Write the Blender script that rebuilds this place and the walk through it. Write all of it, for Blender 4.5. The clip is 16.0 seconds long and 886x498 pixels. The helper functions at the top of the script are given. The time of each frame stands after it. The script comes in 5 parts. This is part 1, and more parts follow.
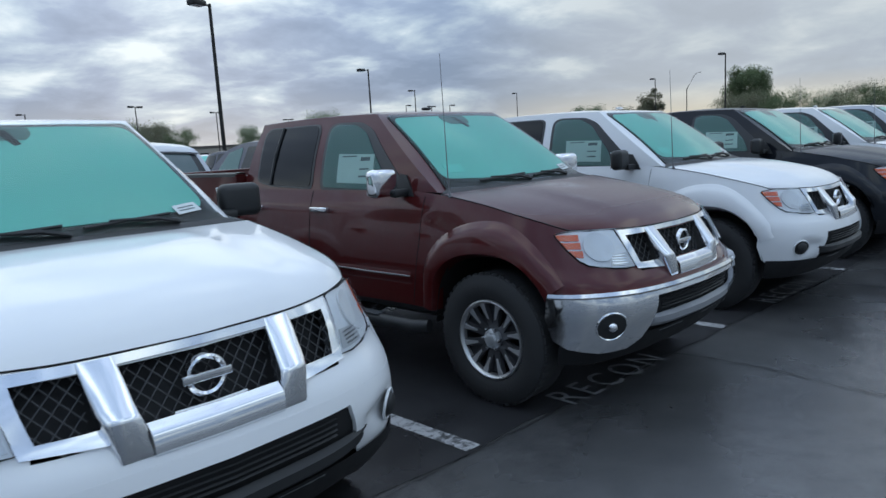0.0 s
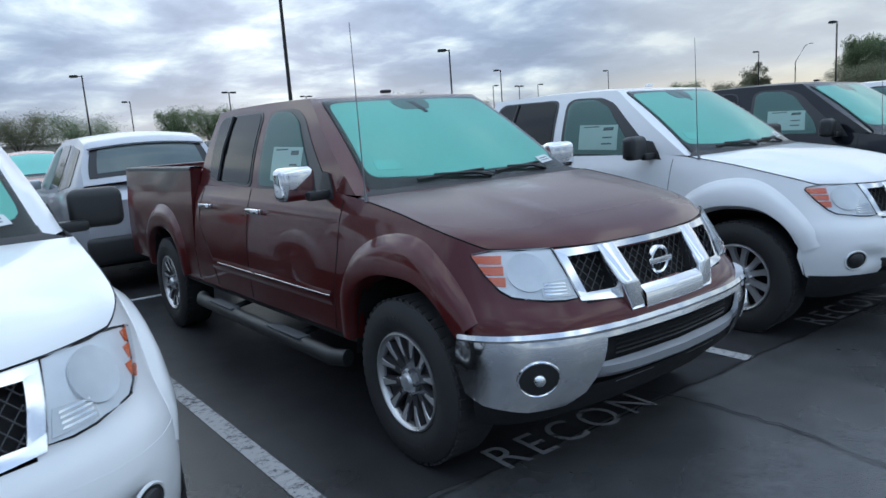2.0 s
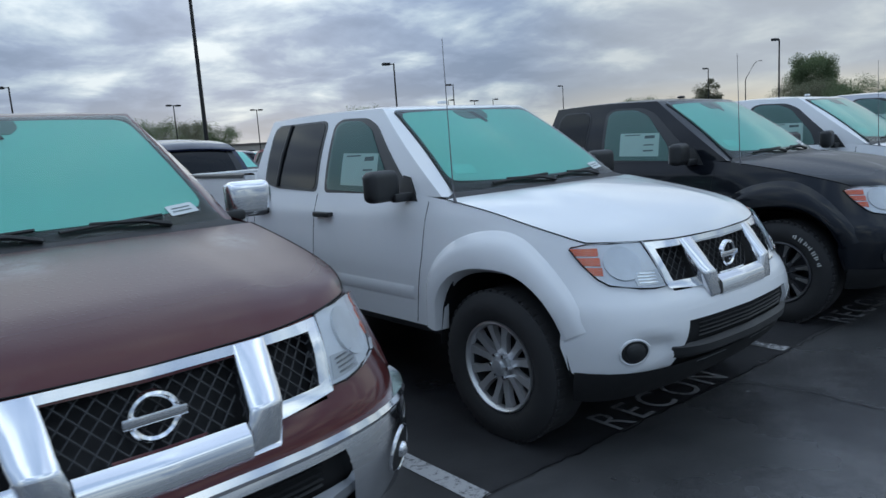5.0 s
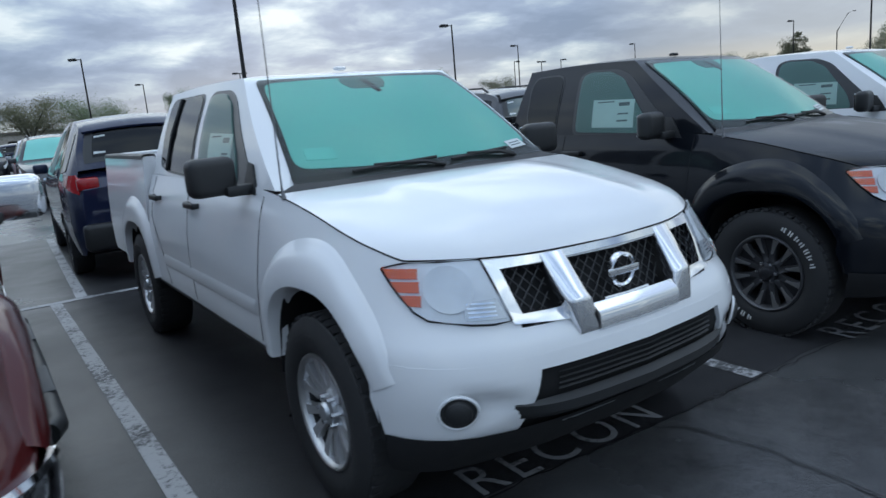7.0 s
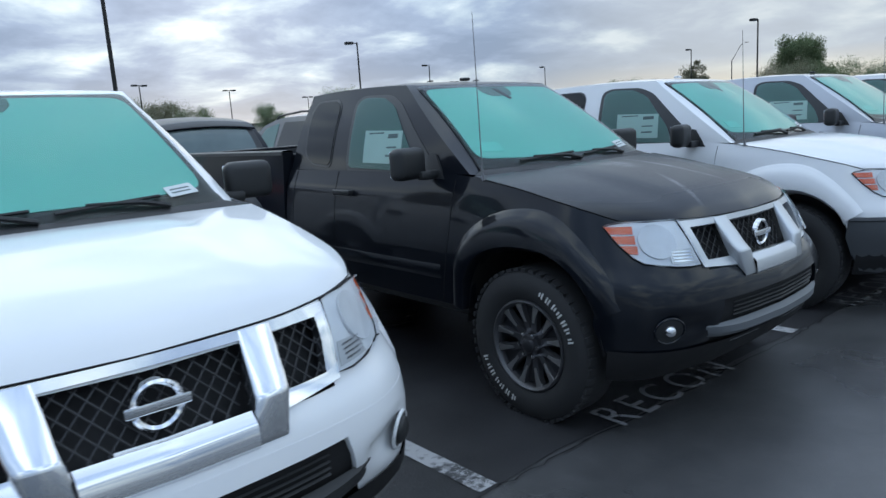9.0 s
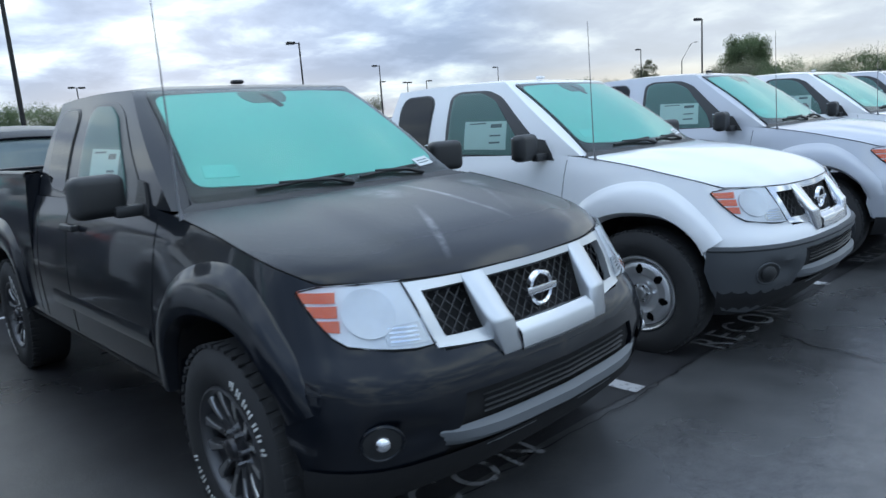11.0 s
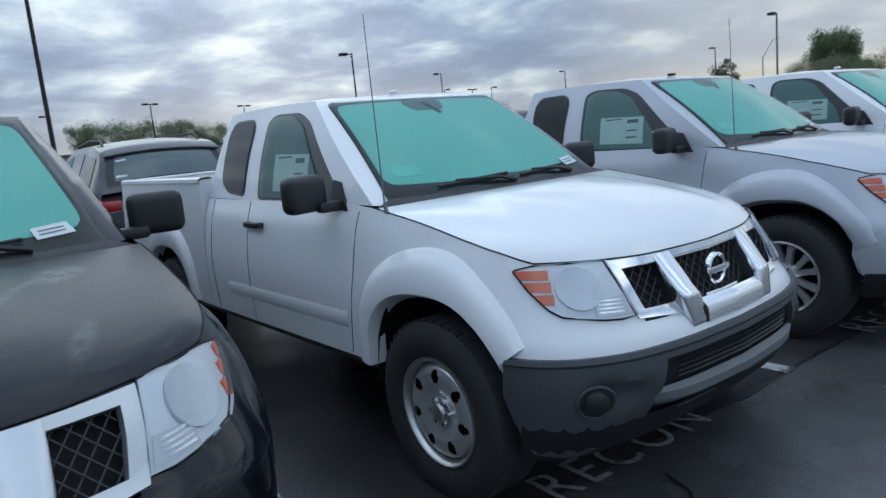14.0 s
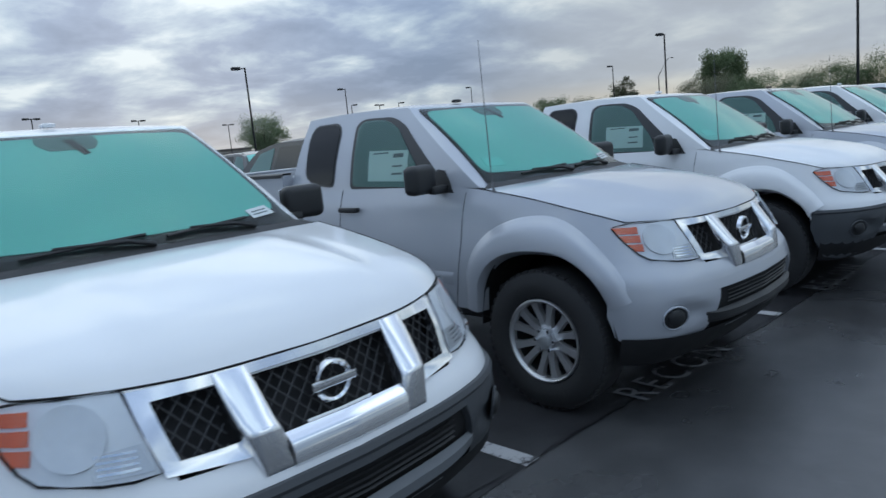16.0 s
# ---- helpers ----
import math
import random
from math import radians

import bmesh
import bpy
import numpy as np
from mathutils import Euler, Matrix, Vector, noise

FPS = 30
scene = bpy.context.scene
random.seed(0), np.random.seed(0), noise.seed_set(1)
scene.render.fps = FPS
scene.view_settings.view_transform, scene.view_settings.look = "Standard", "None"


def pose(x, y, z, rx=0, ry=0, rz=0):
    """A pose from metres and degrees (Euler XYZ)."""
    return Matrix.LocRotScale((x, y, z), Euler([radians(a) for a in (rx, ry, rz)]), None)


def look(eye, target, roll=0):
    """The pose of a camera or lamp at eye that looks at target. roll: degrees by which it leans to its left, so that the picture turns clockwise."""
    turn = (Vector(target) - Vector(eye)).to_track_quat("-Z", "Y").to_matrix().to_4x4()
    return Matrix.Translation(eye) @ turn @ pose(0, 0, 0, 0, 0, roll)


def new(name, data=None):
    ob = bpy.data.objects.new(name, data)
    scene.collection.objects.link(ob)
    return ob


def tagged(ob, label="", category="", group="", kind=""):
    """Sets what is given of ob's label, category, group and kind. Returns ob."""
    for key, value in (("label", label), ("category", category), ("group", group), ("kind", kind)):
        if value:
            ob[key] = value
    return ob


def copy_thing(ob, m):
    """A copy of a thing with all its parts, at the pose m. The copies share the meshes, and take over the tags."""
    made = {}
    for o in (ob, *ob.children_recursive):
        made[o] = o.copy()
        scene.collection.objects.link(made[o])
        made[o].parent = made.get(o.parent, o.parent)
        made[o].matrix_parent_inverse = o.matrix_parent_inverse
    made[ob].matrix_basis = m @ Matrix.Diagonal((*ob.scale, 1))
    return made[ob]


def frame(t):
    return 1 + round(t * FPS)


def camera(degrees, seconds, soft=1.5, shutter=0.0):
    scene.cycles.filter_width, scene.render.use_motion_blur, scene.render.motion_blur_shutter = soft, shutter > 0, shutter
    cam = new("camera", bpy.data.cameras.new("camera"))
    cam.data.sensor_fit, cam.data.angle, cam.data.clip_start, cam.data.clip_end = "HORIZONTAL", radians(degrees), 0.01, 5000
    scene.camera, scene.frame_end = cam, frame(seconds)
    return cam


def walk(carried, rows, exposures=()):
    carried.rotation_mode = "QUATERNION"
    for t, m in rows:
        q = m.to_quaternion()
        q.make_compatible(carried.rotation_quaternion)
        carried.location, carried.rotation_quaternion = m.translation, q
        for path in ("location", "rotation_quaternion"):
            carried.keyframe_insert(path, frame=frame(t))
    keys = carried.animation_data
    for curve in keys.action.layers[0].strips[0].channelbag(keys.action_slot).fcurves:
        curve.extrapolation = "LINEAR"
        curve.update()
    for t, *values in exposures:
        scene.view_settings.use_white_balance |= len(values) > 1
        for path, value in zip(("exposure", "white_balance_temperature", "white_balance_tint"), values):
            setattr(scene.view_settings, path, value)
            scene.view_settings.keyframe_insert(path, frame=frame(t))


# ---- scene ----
cam = camera(65.5, 16.0, shutter=0.3)
# seconds, eye, point looked at, roll
ROWS = [
    (0, (-3.677, -1.83, 1.51), (-2.34, -0.373, 1.212), -3.4),
    (0.5, (-3.387, -1.821, 1.505), (-2.083, -0.33, 1.222), -5.3),
    (1, (-3.053, -1.862, 1.51), (-1.847, -0.303, 1.171), -4.7),
    (1.5, (-2.742, -1.776, 1.496), (-1.568, -0.201, 1.123), -1.7),
    (2, (-2.458, -1.764, 1.507), (-1.332, -0.145, 1.172), -4.1),
    (2.5, (-2.104, -1.831, 1.506), (-1.105, -0.138, 1.133), -4.5),
    (3, (-1.748, -1.729, 1.505), (-0.621, -0.117, 1.142), -2.8),
    (3.5, (-1.452, -1.68, 1.515), (-0.274, -0.098, 1.188), -2.9),
    (4, (-1.08, -1.703, 1.531), (0.045, -0.07, 1.272), -4.3),
    (4.5, (-0.725, -1.63, 1.511), (0.507, -0.081, 1.225), -3.9),
    (7, (0.928, -1.538, 1.484), (1.957, 0.133, 1.095), -4.9),
    (7.5, (1.315, -1.508, 1.475), (2.53, 0.042, 1.124), -3.0),
    (8, (1.641, -1.482, 1.493), (2.904, 0.03, 1.148), -3.7),
    (10.5, (3.374, -1.437, 1.467), (4.523, 0.155, 1.09), -3.9),
    (11, (3.719, -1.419, 1.481), (5.026, 0.051, 1.118), -4.2),
    (11.5, (4.103, -1.473, 1.486), (5.383, 0.017, 1.107), -4.8),
    (12, (4.457, -1.414, 1.487), (5.797, 0.027, 1.13), -4.6),
    (12.5, (4.832, -1.39, 1.474), (6.197, 0.027, 1.113), -4.8),
    (13, (5.138, -1.431, 1.492), (6.389, 0.086, 1.125), -5.3),
    (13.5, (5.501, -1.38, 1.493), (6.783, 0.107, 1.113), -3.6),
    (14, (5.808, -1.401, 1.488), (6.95, 0.208, 1.161), -5.5),
    (14.5, (6.147, -1.441, 1.495), (7.223, 0.207, 1.141), -6.5),
    (15, (6.493, -1.39, 1.516), (7.776, 0.106, 1.173), -4.5),
    (15.5, (6.831, -1.435, 1.498), (8.124, 0.057, 1.176), -5.1),
    (16, (7.192, -1.504, 1.516), (8.524, -0.045, 1.207), -5.6),
]
walk(cam, [(t, look(eye, target, roll)) for t, eye, target, roll in ROWS],
     exposures=((0.0, -0.12), (1.0, -0.08), (2.0, 0.18), (3.0, 0.06), (3.5, 0.08), (4.0, -0.16), (4.5, -0.2), (7.0, -0.04), (8.0, -0.04), (10.5, 0.42), (11.0, 0.42), (11.5, 0.22), (12.0, 0.16), (12.5, 0.02), (14.0, -0.08), (15.0, -0.1), (16.0, -0.2)))

# ---------------------------------------------------------------- sky and light
world = bpy.data.worlds.new("dusk_sky")
scene.world = world
world.use_nodes = True
wn, wl = world.node_tree.nodes, world.node_tree.links
wn.clear()


def wnode(kind, **values):
    n = wn.new(kind)
    for key, value in values.items():
        n.inputs[key].default_value = value
    return n


SUN_ELEVATION, SUN_AZIMUTH = 16.0, 22.0      # degrees; azimuth from +y towards +x
w_out = wn.new("ShaderNodeOutputWorld")
w_bg = wn.new("ShaderNodeBackground")
w_sky = wn.new("ShaderNodeTexSky")
w_sky.sky_type, w_sky.sun_disc = "NISHITA", False
w_sky.sun_elevation, w_sky.sun_rotation = radians(SUN_ELEVATION), radians(SUN_AZIMUTH)
w_co = wn.new("ShaderNodeTexCoord")
w_sep = wn.new("ShaderNodeSeparateXYZ")
wl.new(w_co.outputs["Generated"], w_sep.inputs[0])
# flat cloud deck: the direction divided by its height
w_h = wn.new("ShaderNodeMath"); w_h.operation = "MAXIMUM"; w_h.inputs[1].default_value = 0.0
wl.new(w_sep.outputs["Z"], w_h.inputs[0])
w_h2 = wn.new("ShaderNodeMath"); w_h2.operation = "ADD"; w_h2.inputs[1].default_value = 0.22
wl.new(w_h.outputs[0], w_h2.inputs[0])
w_div = wn.new("ShaderNodeVectorMath"); w_div.operation = "DIVIDE"
w_cmb = wn.new("ShaderNodeCombineXYZ")
for k in range(3):
    wl.new(w_h2.outputs[0], w_cmb.inputs[k])
wl.new(w_co.outputs["Generated"], w_div.inputs[0])
wl.new(w_cmb.outputs[0], w_div.inputs[1])
w_n1 = wnode("ShaderNodeTexNoise", Scale=2.4, Detail=7.0, Roughness=0.55, Distortion=0.2)
w_n2 = wnode("ShaderNodeTexNoise", Scale=0.6, Detail=3.0, Roughness=0.5, Distortion=0.1)
wl.new(w_div.outputs[0], w_n1.inputs["Vector"])
wl.new(w_div.outputs[0], w_n2.inputs["Vector"])
w_mixn = wn.new("ShaderNodeMath"); w_mixn.operation = "MULTIPLY_ADD"; w_mixn.inputs[1].default_value = 0.62
wl.new(w_n1.outputs["Fac"], w_mixn.inputs[0])
w_n2s = wn.new("ShaderNodeMath"); w_n2s.operation = "MULTIPLY"; w_n2s.inputs[1].default_value = 0.38
wl.new(w_n2.outputs["Fac"], w_n2s.inputs[0])
wl.new(w_n2s.outputs[0], w_mixn.inputs[2])
w_ramp = wn.new("ShaderNodeValToRGB")
wl.new(w_mixn.outputs[0], w_ramp.inputs["Fac"])
els = w_ramp.color_ramp.elements
els[0].position, els[0].color = 0.40, (0.320, 0.455, 0.690, 1)
els[1].position, els[1].color = 0.595, (1.08, 1.25, 1.36, 1)
mid = els.new(0.475); mid.color = (0.435, 0.59, 0.855, 1)
mid = els.new(0.535); mid.color = (0.68, 0.87, 1.07, 1)
# thin yellow light under the deck at the horizon, and the glow of the hidden sun
w_band = wn.new("ShaderNodeMapRange")
w_band.inputs["From Min"].default_value, w_band.inputs["From Max"].default_value = 0.0, 0.085
w_band.inputs["To Min"].default_value, w_band.inputs["To Max"].default_value = 0.6, 0.0
wl.new(w_sep.outputs["Z"], w_band.inputs["Value"])
w_warm = wn.new("ShaderNodeMix"); w_warm.data_type = "RGBA"
w_warm.inputs["B"].default_value = (0.64, 0.75, 0.83, 1)
wl.new(w_band.outputs[0], w_warm.inputs["Factor"])
wl.new(w_ramp.outputs["Color"], w_warm.inputs["A"])
w_dot = wn.new("ShaderNodeVectorMath"); w_dot.operation = "DOT_PRODUCT"
w_dot.inputs[1].default_value = (math.sin(radians(SUN_AZIMUTH)) * math.cos(radians(22)), math.cos(radians(SUN_AZIMUTH)) * math.cos(radians(22)), math.sin(radians(22)))
wl.new(w_co.outputs["Generated"], w_dot.inputs[0])
w_glow = wn.new("ShaderNodeMapRange"); w_glow.interpolation_type = "SMOOTHSTEP"
w_glow.inputs["From Min"].default_value, w_glow.inputs["From Max"].default_value = 0.80, 1.0
w_glow.inputs["To Min"].default_value, w_glow.inputs["To Max"].default_value = 0.86, 1.18
wl.new(w_dot.outputs["Value"], w_glow.inputs["Value"])
# warm gap in the clouds low over the far road
w_dot2 = wn.new("ShaderNodeVectorMath"); w_dot2.operation = "DOT_PRODUCT"
w_dot2.inputs[1].default_value = (math.sin(radians(68)) * 0.995, math.cos(radians(68)) * 0.995, 0.07)
wl.new(w_co.outputs["Generated"], w_dot2.inputs[0])
w_gap = wn.new("ShaderNodeMapRange"); w_gap.interpolation_type = "SMOOTHSTEP"
w_gap.inputs["From Min"].default_value, w_gap.inputs["From Max"].default_value = 0.90, 1.0
w_gap.inputs["To Max"].default_value = 0.55
wl.new(w_dot2.outputs["Value"], w_gap.inputs["Value"])
w_gold = wn.new("ShaderNodeMix"); w_gold.data_type = "RGBA"
w_gold.inputs["B"].default_value = (1.22, 1.29, 1.34, 1)
wl.new(w_gap.outputs[0], w_gold.inputs["Factor"])
wl.new(w_warm.outputs["Result"], w_gold.inputs["A"])
w_mul = wn.new("ShaderNodeVectorMath"); w_mul.operation = "SCALE"
# strip of yellow evening light under the deck's edge on that side
w_low = wn.new("ShaderNodeMapRange")
w_low.inputs["From Min"].default_value, w_low.inputs["From Max"].default_value = 0.02, 0.065
w_low.inputs["To Min"].default_value, w_low.inputs["To Max"].default_value = 1.2, 0.0
wl.new(w_sep.outputs["Z"], w_low.inputs["Value"])
w_part = wn.new("ShaderNodeMath"); w_part.operation = "MULTIPLY"
wl.new(w_low.outputs[0], w_part.inputs[0])
wl.new(w_gap.outputs[0], w_part.inputs[1])
w_strip = wn.new("ShaderNodeMix"); w_strip.data_type = "RGBA"
w_strip.inputs["B"].default_value = (1.45, 1.28, 0.92, 1)
wl.new(w_part.outputs[0], w_strip.inputs["Factor"])
wl.new(w_gold.outputs["Result"], w_strip.inputs["A"])
wl.new(w_strip.outputs["Result"], w_mul.inputs[0])
wl.new(w_glow.outputs[0], w_mul.inputs["Scale"])
w_skys = wn.new("ShaderNodeVectorMath"); w_skys.operation = "SCALE"; w_skys.inputs["Scale"].default_value = 0.05
wl.new(w_sky.outputs[0], w_skys.inputs[0])
w_add = wn.new("ShaderNodeMix"); w_add.data_type = "RGBA"; w_add.inputs["Factor"].default_value = 0.12
wl.new(w_mul.outputs[0], w_add.inputs["A"])
wl.new(w_skys.outputs[0], w_add.inputs["B"])
# an overcast sky is brighter overhead than at the horizon
w_up = wn.new("ShaderNodeMapRange"); w_up.interpolation_type = "SMOOTHSTEP"
w_up.inputs["From Min"].default_value, w_up.inputs["From Max"].default_value = 0.10, 0.8
w_up.inputs["To Min"].default_value, w_up.inputs["To Max"].default_value = 0.95, 2.3
wl.new(w_sep.outputs["Z"], w_up.inputs["Value"])
w_zen = wn.new("ShaderNodeVectorMath"); w_zen.operation = "SCALE"
wl.new(w_add.outputs["Result"], w_zen.inputs[0])
wl.new(w_up.outputs[0], w_zen.inputs["Scale"])
wl.new(w_zen.outputs[0], w_bg.inputs["Color"])
w_bg.inputs["Strength"].default_value = 0.77
wl.new(w_bg.outputs[0], w_out.inputs[0])

sun = new("sun", bpy.data.lights.new("sun", "SUN"))
sun.data.energy, sun.data.angle, sun.data.color = 0.6, radians(150), (0.93, 0.97, 1.0)
sun.matrix_world = look((20, 60, 30), (20 - 40 * math.sin(radians(SUN_AZIMUTH)), 60 - 40 * math.cos(radians(SUN_AZIMUTH)), 30 - 40 * math.tan(radians(35))))


# ---------------------------------------------------------------- materials
def material(name):
    m = bpy.data.materials.new(name)
    m.use_nodes = True
    return m, m.node_tree.nodes, m.node_tree.links, m.node_tree.nodes["Principled BSDF"]


def plain(name, color, rough=0.5, metal=0.0, coat=0.0, vary=0.12, scale=9.0, bump=0.0, bump_scale=150.0):
    """A surface whose tint and gloss vary at two scales, with fine relief."""
    m, n, l, b = material(name)
    co = n.new("ShaderNodeTexCoord")
    n1 = n.new("ShaderNodeTexNoise"); n1.inputs["Scale"].default_value = scale; n1.inputs["Detail"].default_value = 5
    n2 = n.new("ShaderNodeTexNoise"); n2.inputs["Scale"].default_value = bump_scale; n2.inputs["Detail"].default_value = 3
    l.new(co.outputs["Object"], n1.inputs["Vector"]); l.new(co.outputs["Object"], n2.inputs["Vector"])
    mix = n.new("ShaderNodeMix"); mix.data_type = "RGBA"
    mix.inputs["A"].default_value = (*[c * (1 - vary) for c in color], 1)
    mix.inputs["B"].default_value = (*[min(1, c * (1 + vary)) for c in color], 1)
    l.new(n1.outputs["Fac"], mix.inputs["Factor"]); l.new(mix.outputs["Result"], b.inputs["Base Color"])
    r = n.new("ShaderNodeMapRange")
    r.inputs["To Min"].default_value, r.inputs["To Max"].default_value = max(0.02, rough * 0.8), min(1, rough * 1.2)
    l.new(n1.outputs["Fac"], r.inputs["Value"]); l.new(r.outputs[0], b.inputs["Roughness"])
    b.inputs["Metallic"].default_value, b.inputs["Coat Weight"].default_value, b.inputs["Coat Roughness"].default_value = metal, coat, 0.05
    if bump:
        bp = n.new("ShaderNodeBump"); bp.inputs["Strength"].default_value = bump; bp.inputs["Distance"].default_value = 0.002
        l.new(n2.outputs["Fac"], bp.inputs["Height"]); l.new(bp.outputs[0], b.inputs["Normal"])
    return m


# dried marks on a hood: across, along, turn in degrees, half width, half length, strength
BLOTCHES = ((-0.15, 0.85, 20, 0.16, 0.20, 1.3), (0.58, 0.93, -15, 0.12, 0.20, 1.1), (-0.36, 0.60, 10, 0.05, 0.20, 0.5))
STREAKS = ((-0.10, 0.88, 20, 0.12, 0.15, 1.2), (0.50, 0.93, -35, 0.08, 0.16, 1.4), (0.10, 0.72, 4, 0.022, 0.42, 1.6), (-0.24, 0.42, -28, 0.022, 0.28, 1.2),
           (0.36, 0.74, -27, 0.02, 0.40, 0.5), (0.46, 0.40, -20, 0.035, 0.14, 0.6))


def paint(name, color, metal=0.0, rough=0.42, drops=0.25, dust=0.05, streak=0.0, stains=()):
    """Car paint after rain: clear coat, faint dust film, beads and dried streaks of water on what lies flat."""
    m, n, l, b = material(name)
    co = n.new("ShaderNodeTexCoord")

    def value(kind, **values):
        t = n.new(kind)
        for key, v in values.items():
            t.inputs[key].default_value = v
        return t

    def ranged(source, a, b_, lo, hi):
        r = value("ShaderNodeMapRange")
        for key, v in (("From Min", a), ("From Max", b_), ("To Min", lo), ("To Max", hi)):
            r.inputs[key].default_value = v
        l.new(source, r.inputs["Value"])
        return r.outputs[0]

    def times(a, b_):
        t = n.new("ShaderNodeMath"); t.operation = "MULTIPLY"
        l.new(a, t.inputs[0]); l.new(b_, t.inputs[1])
        return t.outputs[0]
    film = value("ShaderNodeTexNoise", Scale=2.2, Detail=6.0, Roughness=0.65)
    l.new(co.outputs["Object"], film.inputs["Vector"])
    geo, up = n.new("ShaderNodeNewGeometry"), n.new("ShaderNodeSeparateXYZ")
    l.new(geo.outputs["Normal"], up.inputs[0])
    lie = ranged(up.outputs["Z"], 0.75, 0.95, 0, 1)
    mix = n.new("ShaderNodeMix"); mix.data_type = "RGBA"
    mix.inputs["A"].default_value, mix.inputs["B"].default_value = (*color, 1), (0.33, 0.35, 0.38, 1)
    l.new(ranged(film.outputs["Fac"], 0.5, 0.78, 0, dust * 3), mix.inputs["Factor"])
    col = mix.outputs["Result"]
    rough_out = coat_out = None
    if streak:            # dew lies on the hood and roof and dulls them; stains where it has dried
        dew = n.new("ShaderNodeMix"); dew.data_type = "RGBA"
        dew.inputs["B"].default_value = (color[0] * 0.85 + 0.006, color[1] * 0.85 + 0.008, color[2] * 0.85 + 0.011, 1)
        l.new(col, dew.inputs["A"]); l.new(lie, dew.inputs["Factor"])
        col = dew.outputs["Result"]
        mottle = value("ShaderNodeTexNoise", Scale=16.0, Detail=6.0, Roughness=0.7)
        l.new(co.outputs["Object"], mottle.inputs["Vector"])
        broken = ranged(mottle.outputs["Fac"], 0.38, 0.62, 0.15, 1)
        for x, y, turn, rx, ry, strength in stains:
            mp = n.new("ShaderNodeMapping"); mp.vector_type = "TEXTURE"
            mp.inputs["Location"].default_value = (x, y, 1.08)
            mp.inputs["Rotation"].default_value = (0, 0, radians(turn))
            mp.inputs["Scale"].default_value = (rx, ry, 0.4)
            l.new(co.outputs["Object"], mp.inputs["Vector"])
            spot = n.new("ShaderNodeTexGradient"); spot.gradient_type = "SPHERICAL"
            l.new(mp.outputs[0], spot.inputs["Vector"])
            mark = n.new("ShaderNodeMix"); mark.data_type = "RGBA"
            mark.inputs["B"].default_value = (0.40, 0.40, 0.42, 1)
            l.new(col, mark.inputs["A"])
            l.new(times(times(ranged(spot.outputs["Fac"], 0.0, 0.6, 0, streak * strength), broken), lie), mark.inputs["Factor"])
            col = mark.outputs["Result"]
        rough_out, coat_out = ranged(lie, 0, 1, rough, 0.6), ranged(lie, 0, 1, 0.05, 0.30)
    l.new(col, b.inputs["Base Color"])
    b.inputs["Metallic"].default_value, b.inputs["Roughness"].default_value = metal, rough
    b.inputs["Specular IOR Level"].default_value = 0.1
    b.inputs["Coat Weight"].default_value, b.inputs["Coat Roughness"].default_value = 0.85, 0.05
    if rough_out is not None:
        l.new(rough_out, b.inputs["Roughness"]); l.new(coat_out, b.inputs["Coat Roughness"])
    vor = value("ShaderNodeTexVoronoi", Scale=85.0, Randomness=1.0)
    l.new(co.outputs["Object"], vor.inputs["Vector"])
    wet = times(ranged(vor.outputs["Distance"], 0.32, 0.12, 0, 1), lie)
    bp = value("ShaderNodeBump", Strength=drops, Distance=0.0015)
    l.new(wet, bp.inputs["Height"]); l.new(bp.outputs[0], b.inputs["Normal"]); l.new(bp.outputs[0], b.inputs["Coat Normal"])
    return m


def pane(name, tint, clear):
    """Glass pane: clear part lets light pass, the rest reflects."""
    m, n, l, b = material(name)
    out = n["Material Output"]
    tr = n.new("ShaderNodeBsdfTransparent"); tr.inputs[0].default_value = (*tint, 1)
    gl = n.new("ShaderNodeBsdfGlossy"); gl.inputs["Roughness"].default_value = 0.03
    fr = n.new("ShaderNodeFresnel"); fr.inputs["IOR"].default_value = 1.35
    mx = n.new("ShaderNodeMixShader")
    l.new(fr.outputs[0], mx.inputs[0]); l.new(tr.outputs[0], mx.inputs[1]); l.new(gl.outputs[0], mx.inputs[2])
    l.new(mx.outputs[0], out.inputs[0])
    return m


WHITE = paint("white_paint", (0.80, 0.81, 0.82), drops=0.1, dust=0.02)
SILVER = paint("silver_paint", (0.47, 0.49, 0.53), metal=0.35, rough=0.4, drops=0.1, dust=0.02)
MAROON = paint("maroon_paint", (0.072, 0.0075, 0.0075), metal=0.15, rough=0.35, drops=0.3, dust=0.02, streak=0.30, stains=BLOTCHES)
BLACK = paint("black_paint", (0.004, 0.0055, 0.009), rough=0.3, drops=0.35, dust=0.004, streak=0.34, stains=STREAKS)
BLACK.node_tree.nodes["Principled BSDF"].inputs["Coat Weight"].default_value = 0.62
NAVY = paint("navy_paint", (0.012, 0.018, 0.05), metal=0.2)
GREY = paint("grey_paint", (0.07, 0.073, 0.08), metal=0.4)
RED = paint("red_paint", (0.23, 0.012, 0.015))
BEIGE = paint("beige_paint", (0.36, 0.33, 0.29), metal=0.3)
CHROME = plain("chrome", (0.78, 0.79, 0.81), 0.09, 1.0, vary=0.05)
STEEL = plain("silver_grille", (0.58, 0.60, 0.62), 0.33, 0.75, coat=0.3, vary=0.06)
ALLOY = plain("alloy", (0.50, 0.50, 0.50), 0.30, 0.9, vary=0.10)
BRIGHT_ALLOY = plain("bright_alloy", (0.66, 0.66, 0.67), 0.32, 0.75, vary=0.10)
GUNMETAL = plain("gunmetal_alloy", (0.09, 0.09, 0.095), 0.36, 0.6)
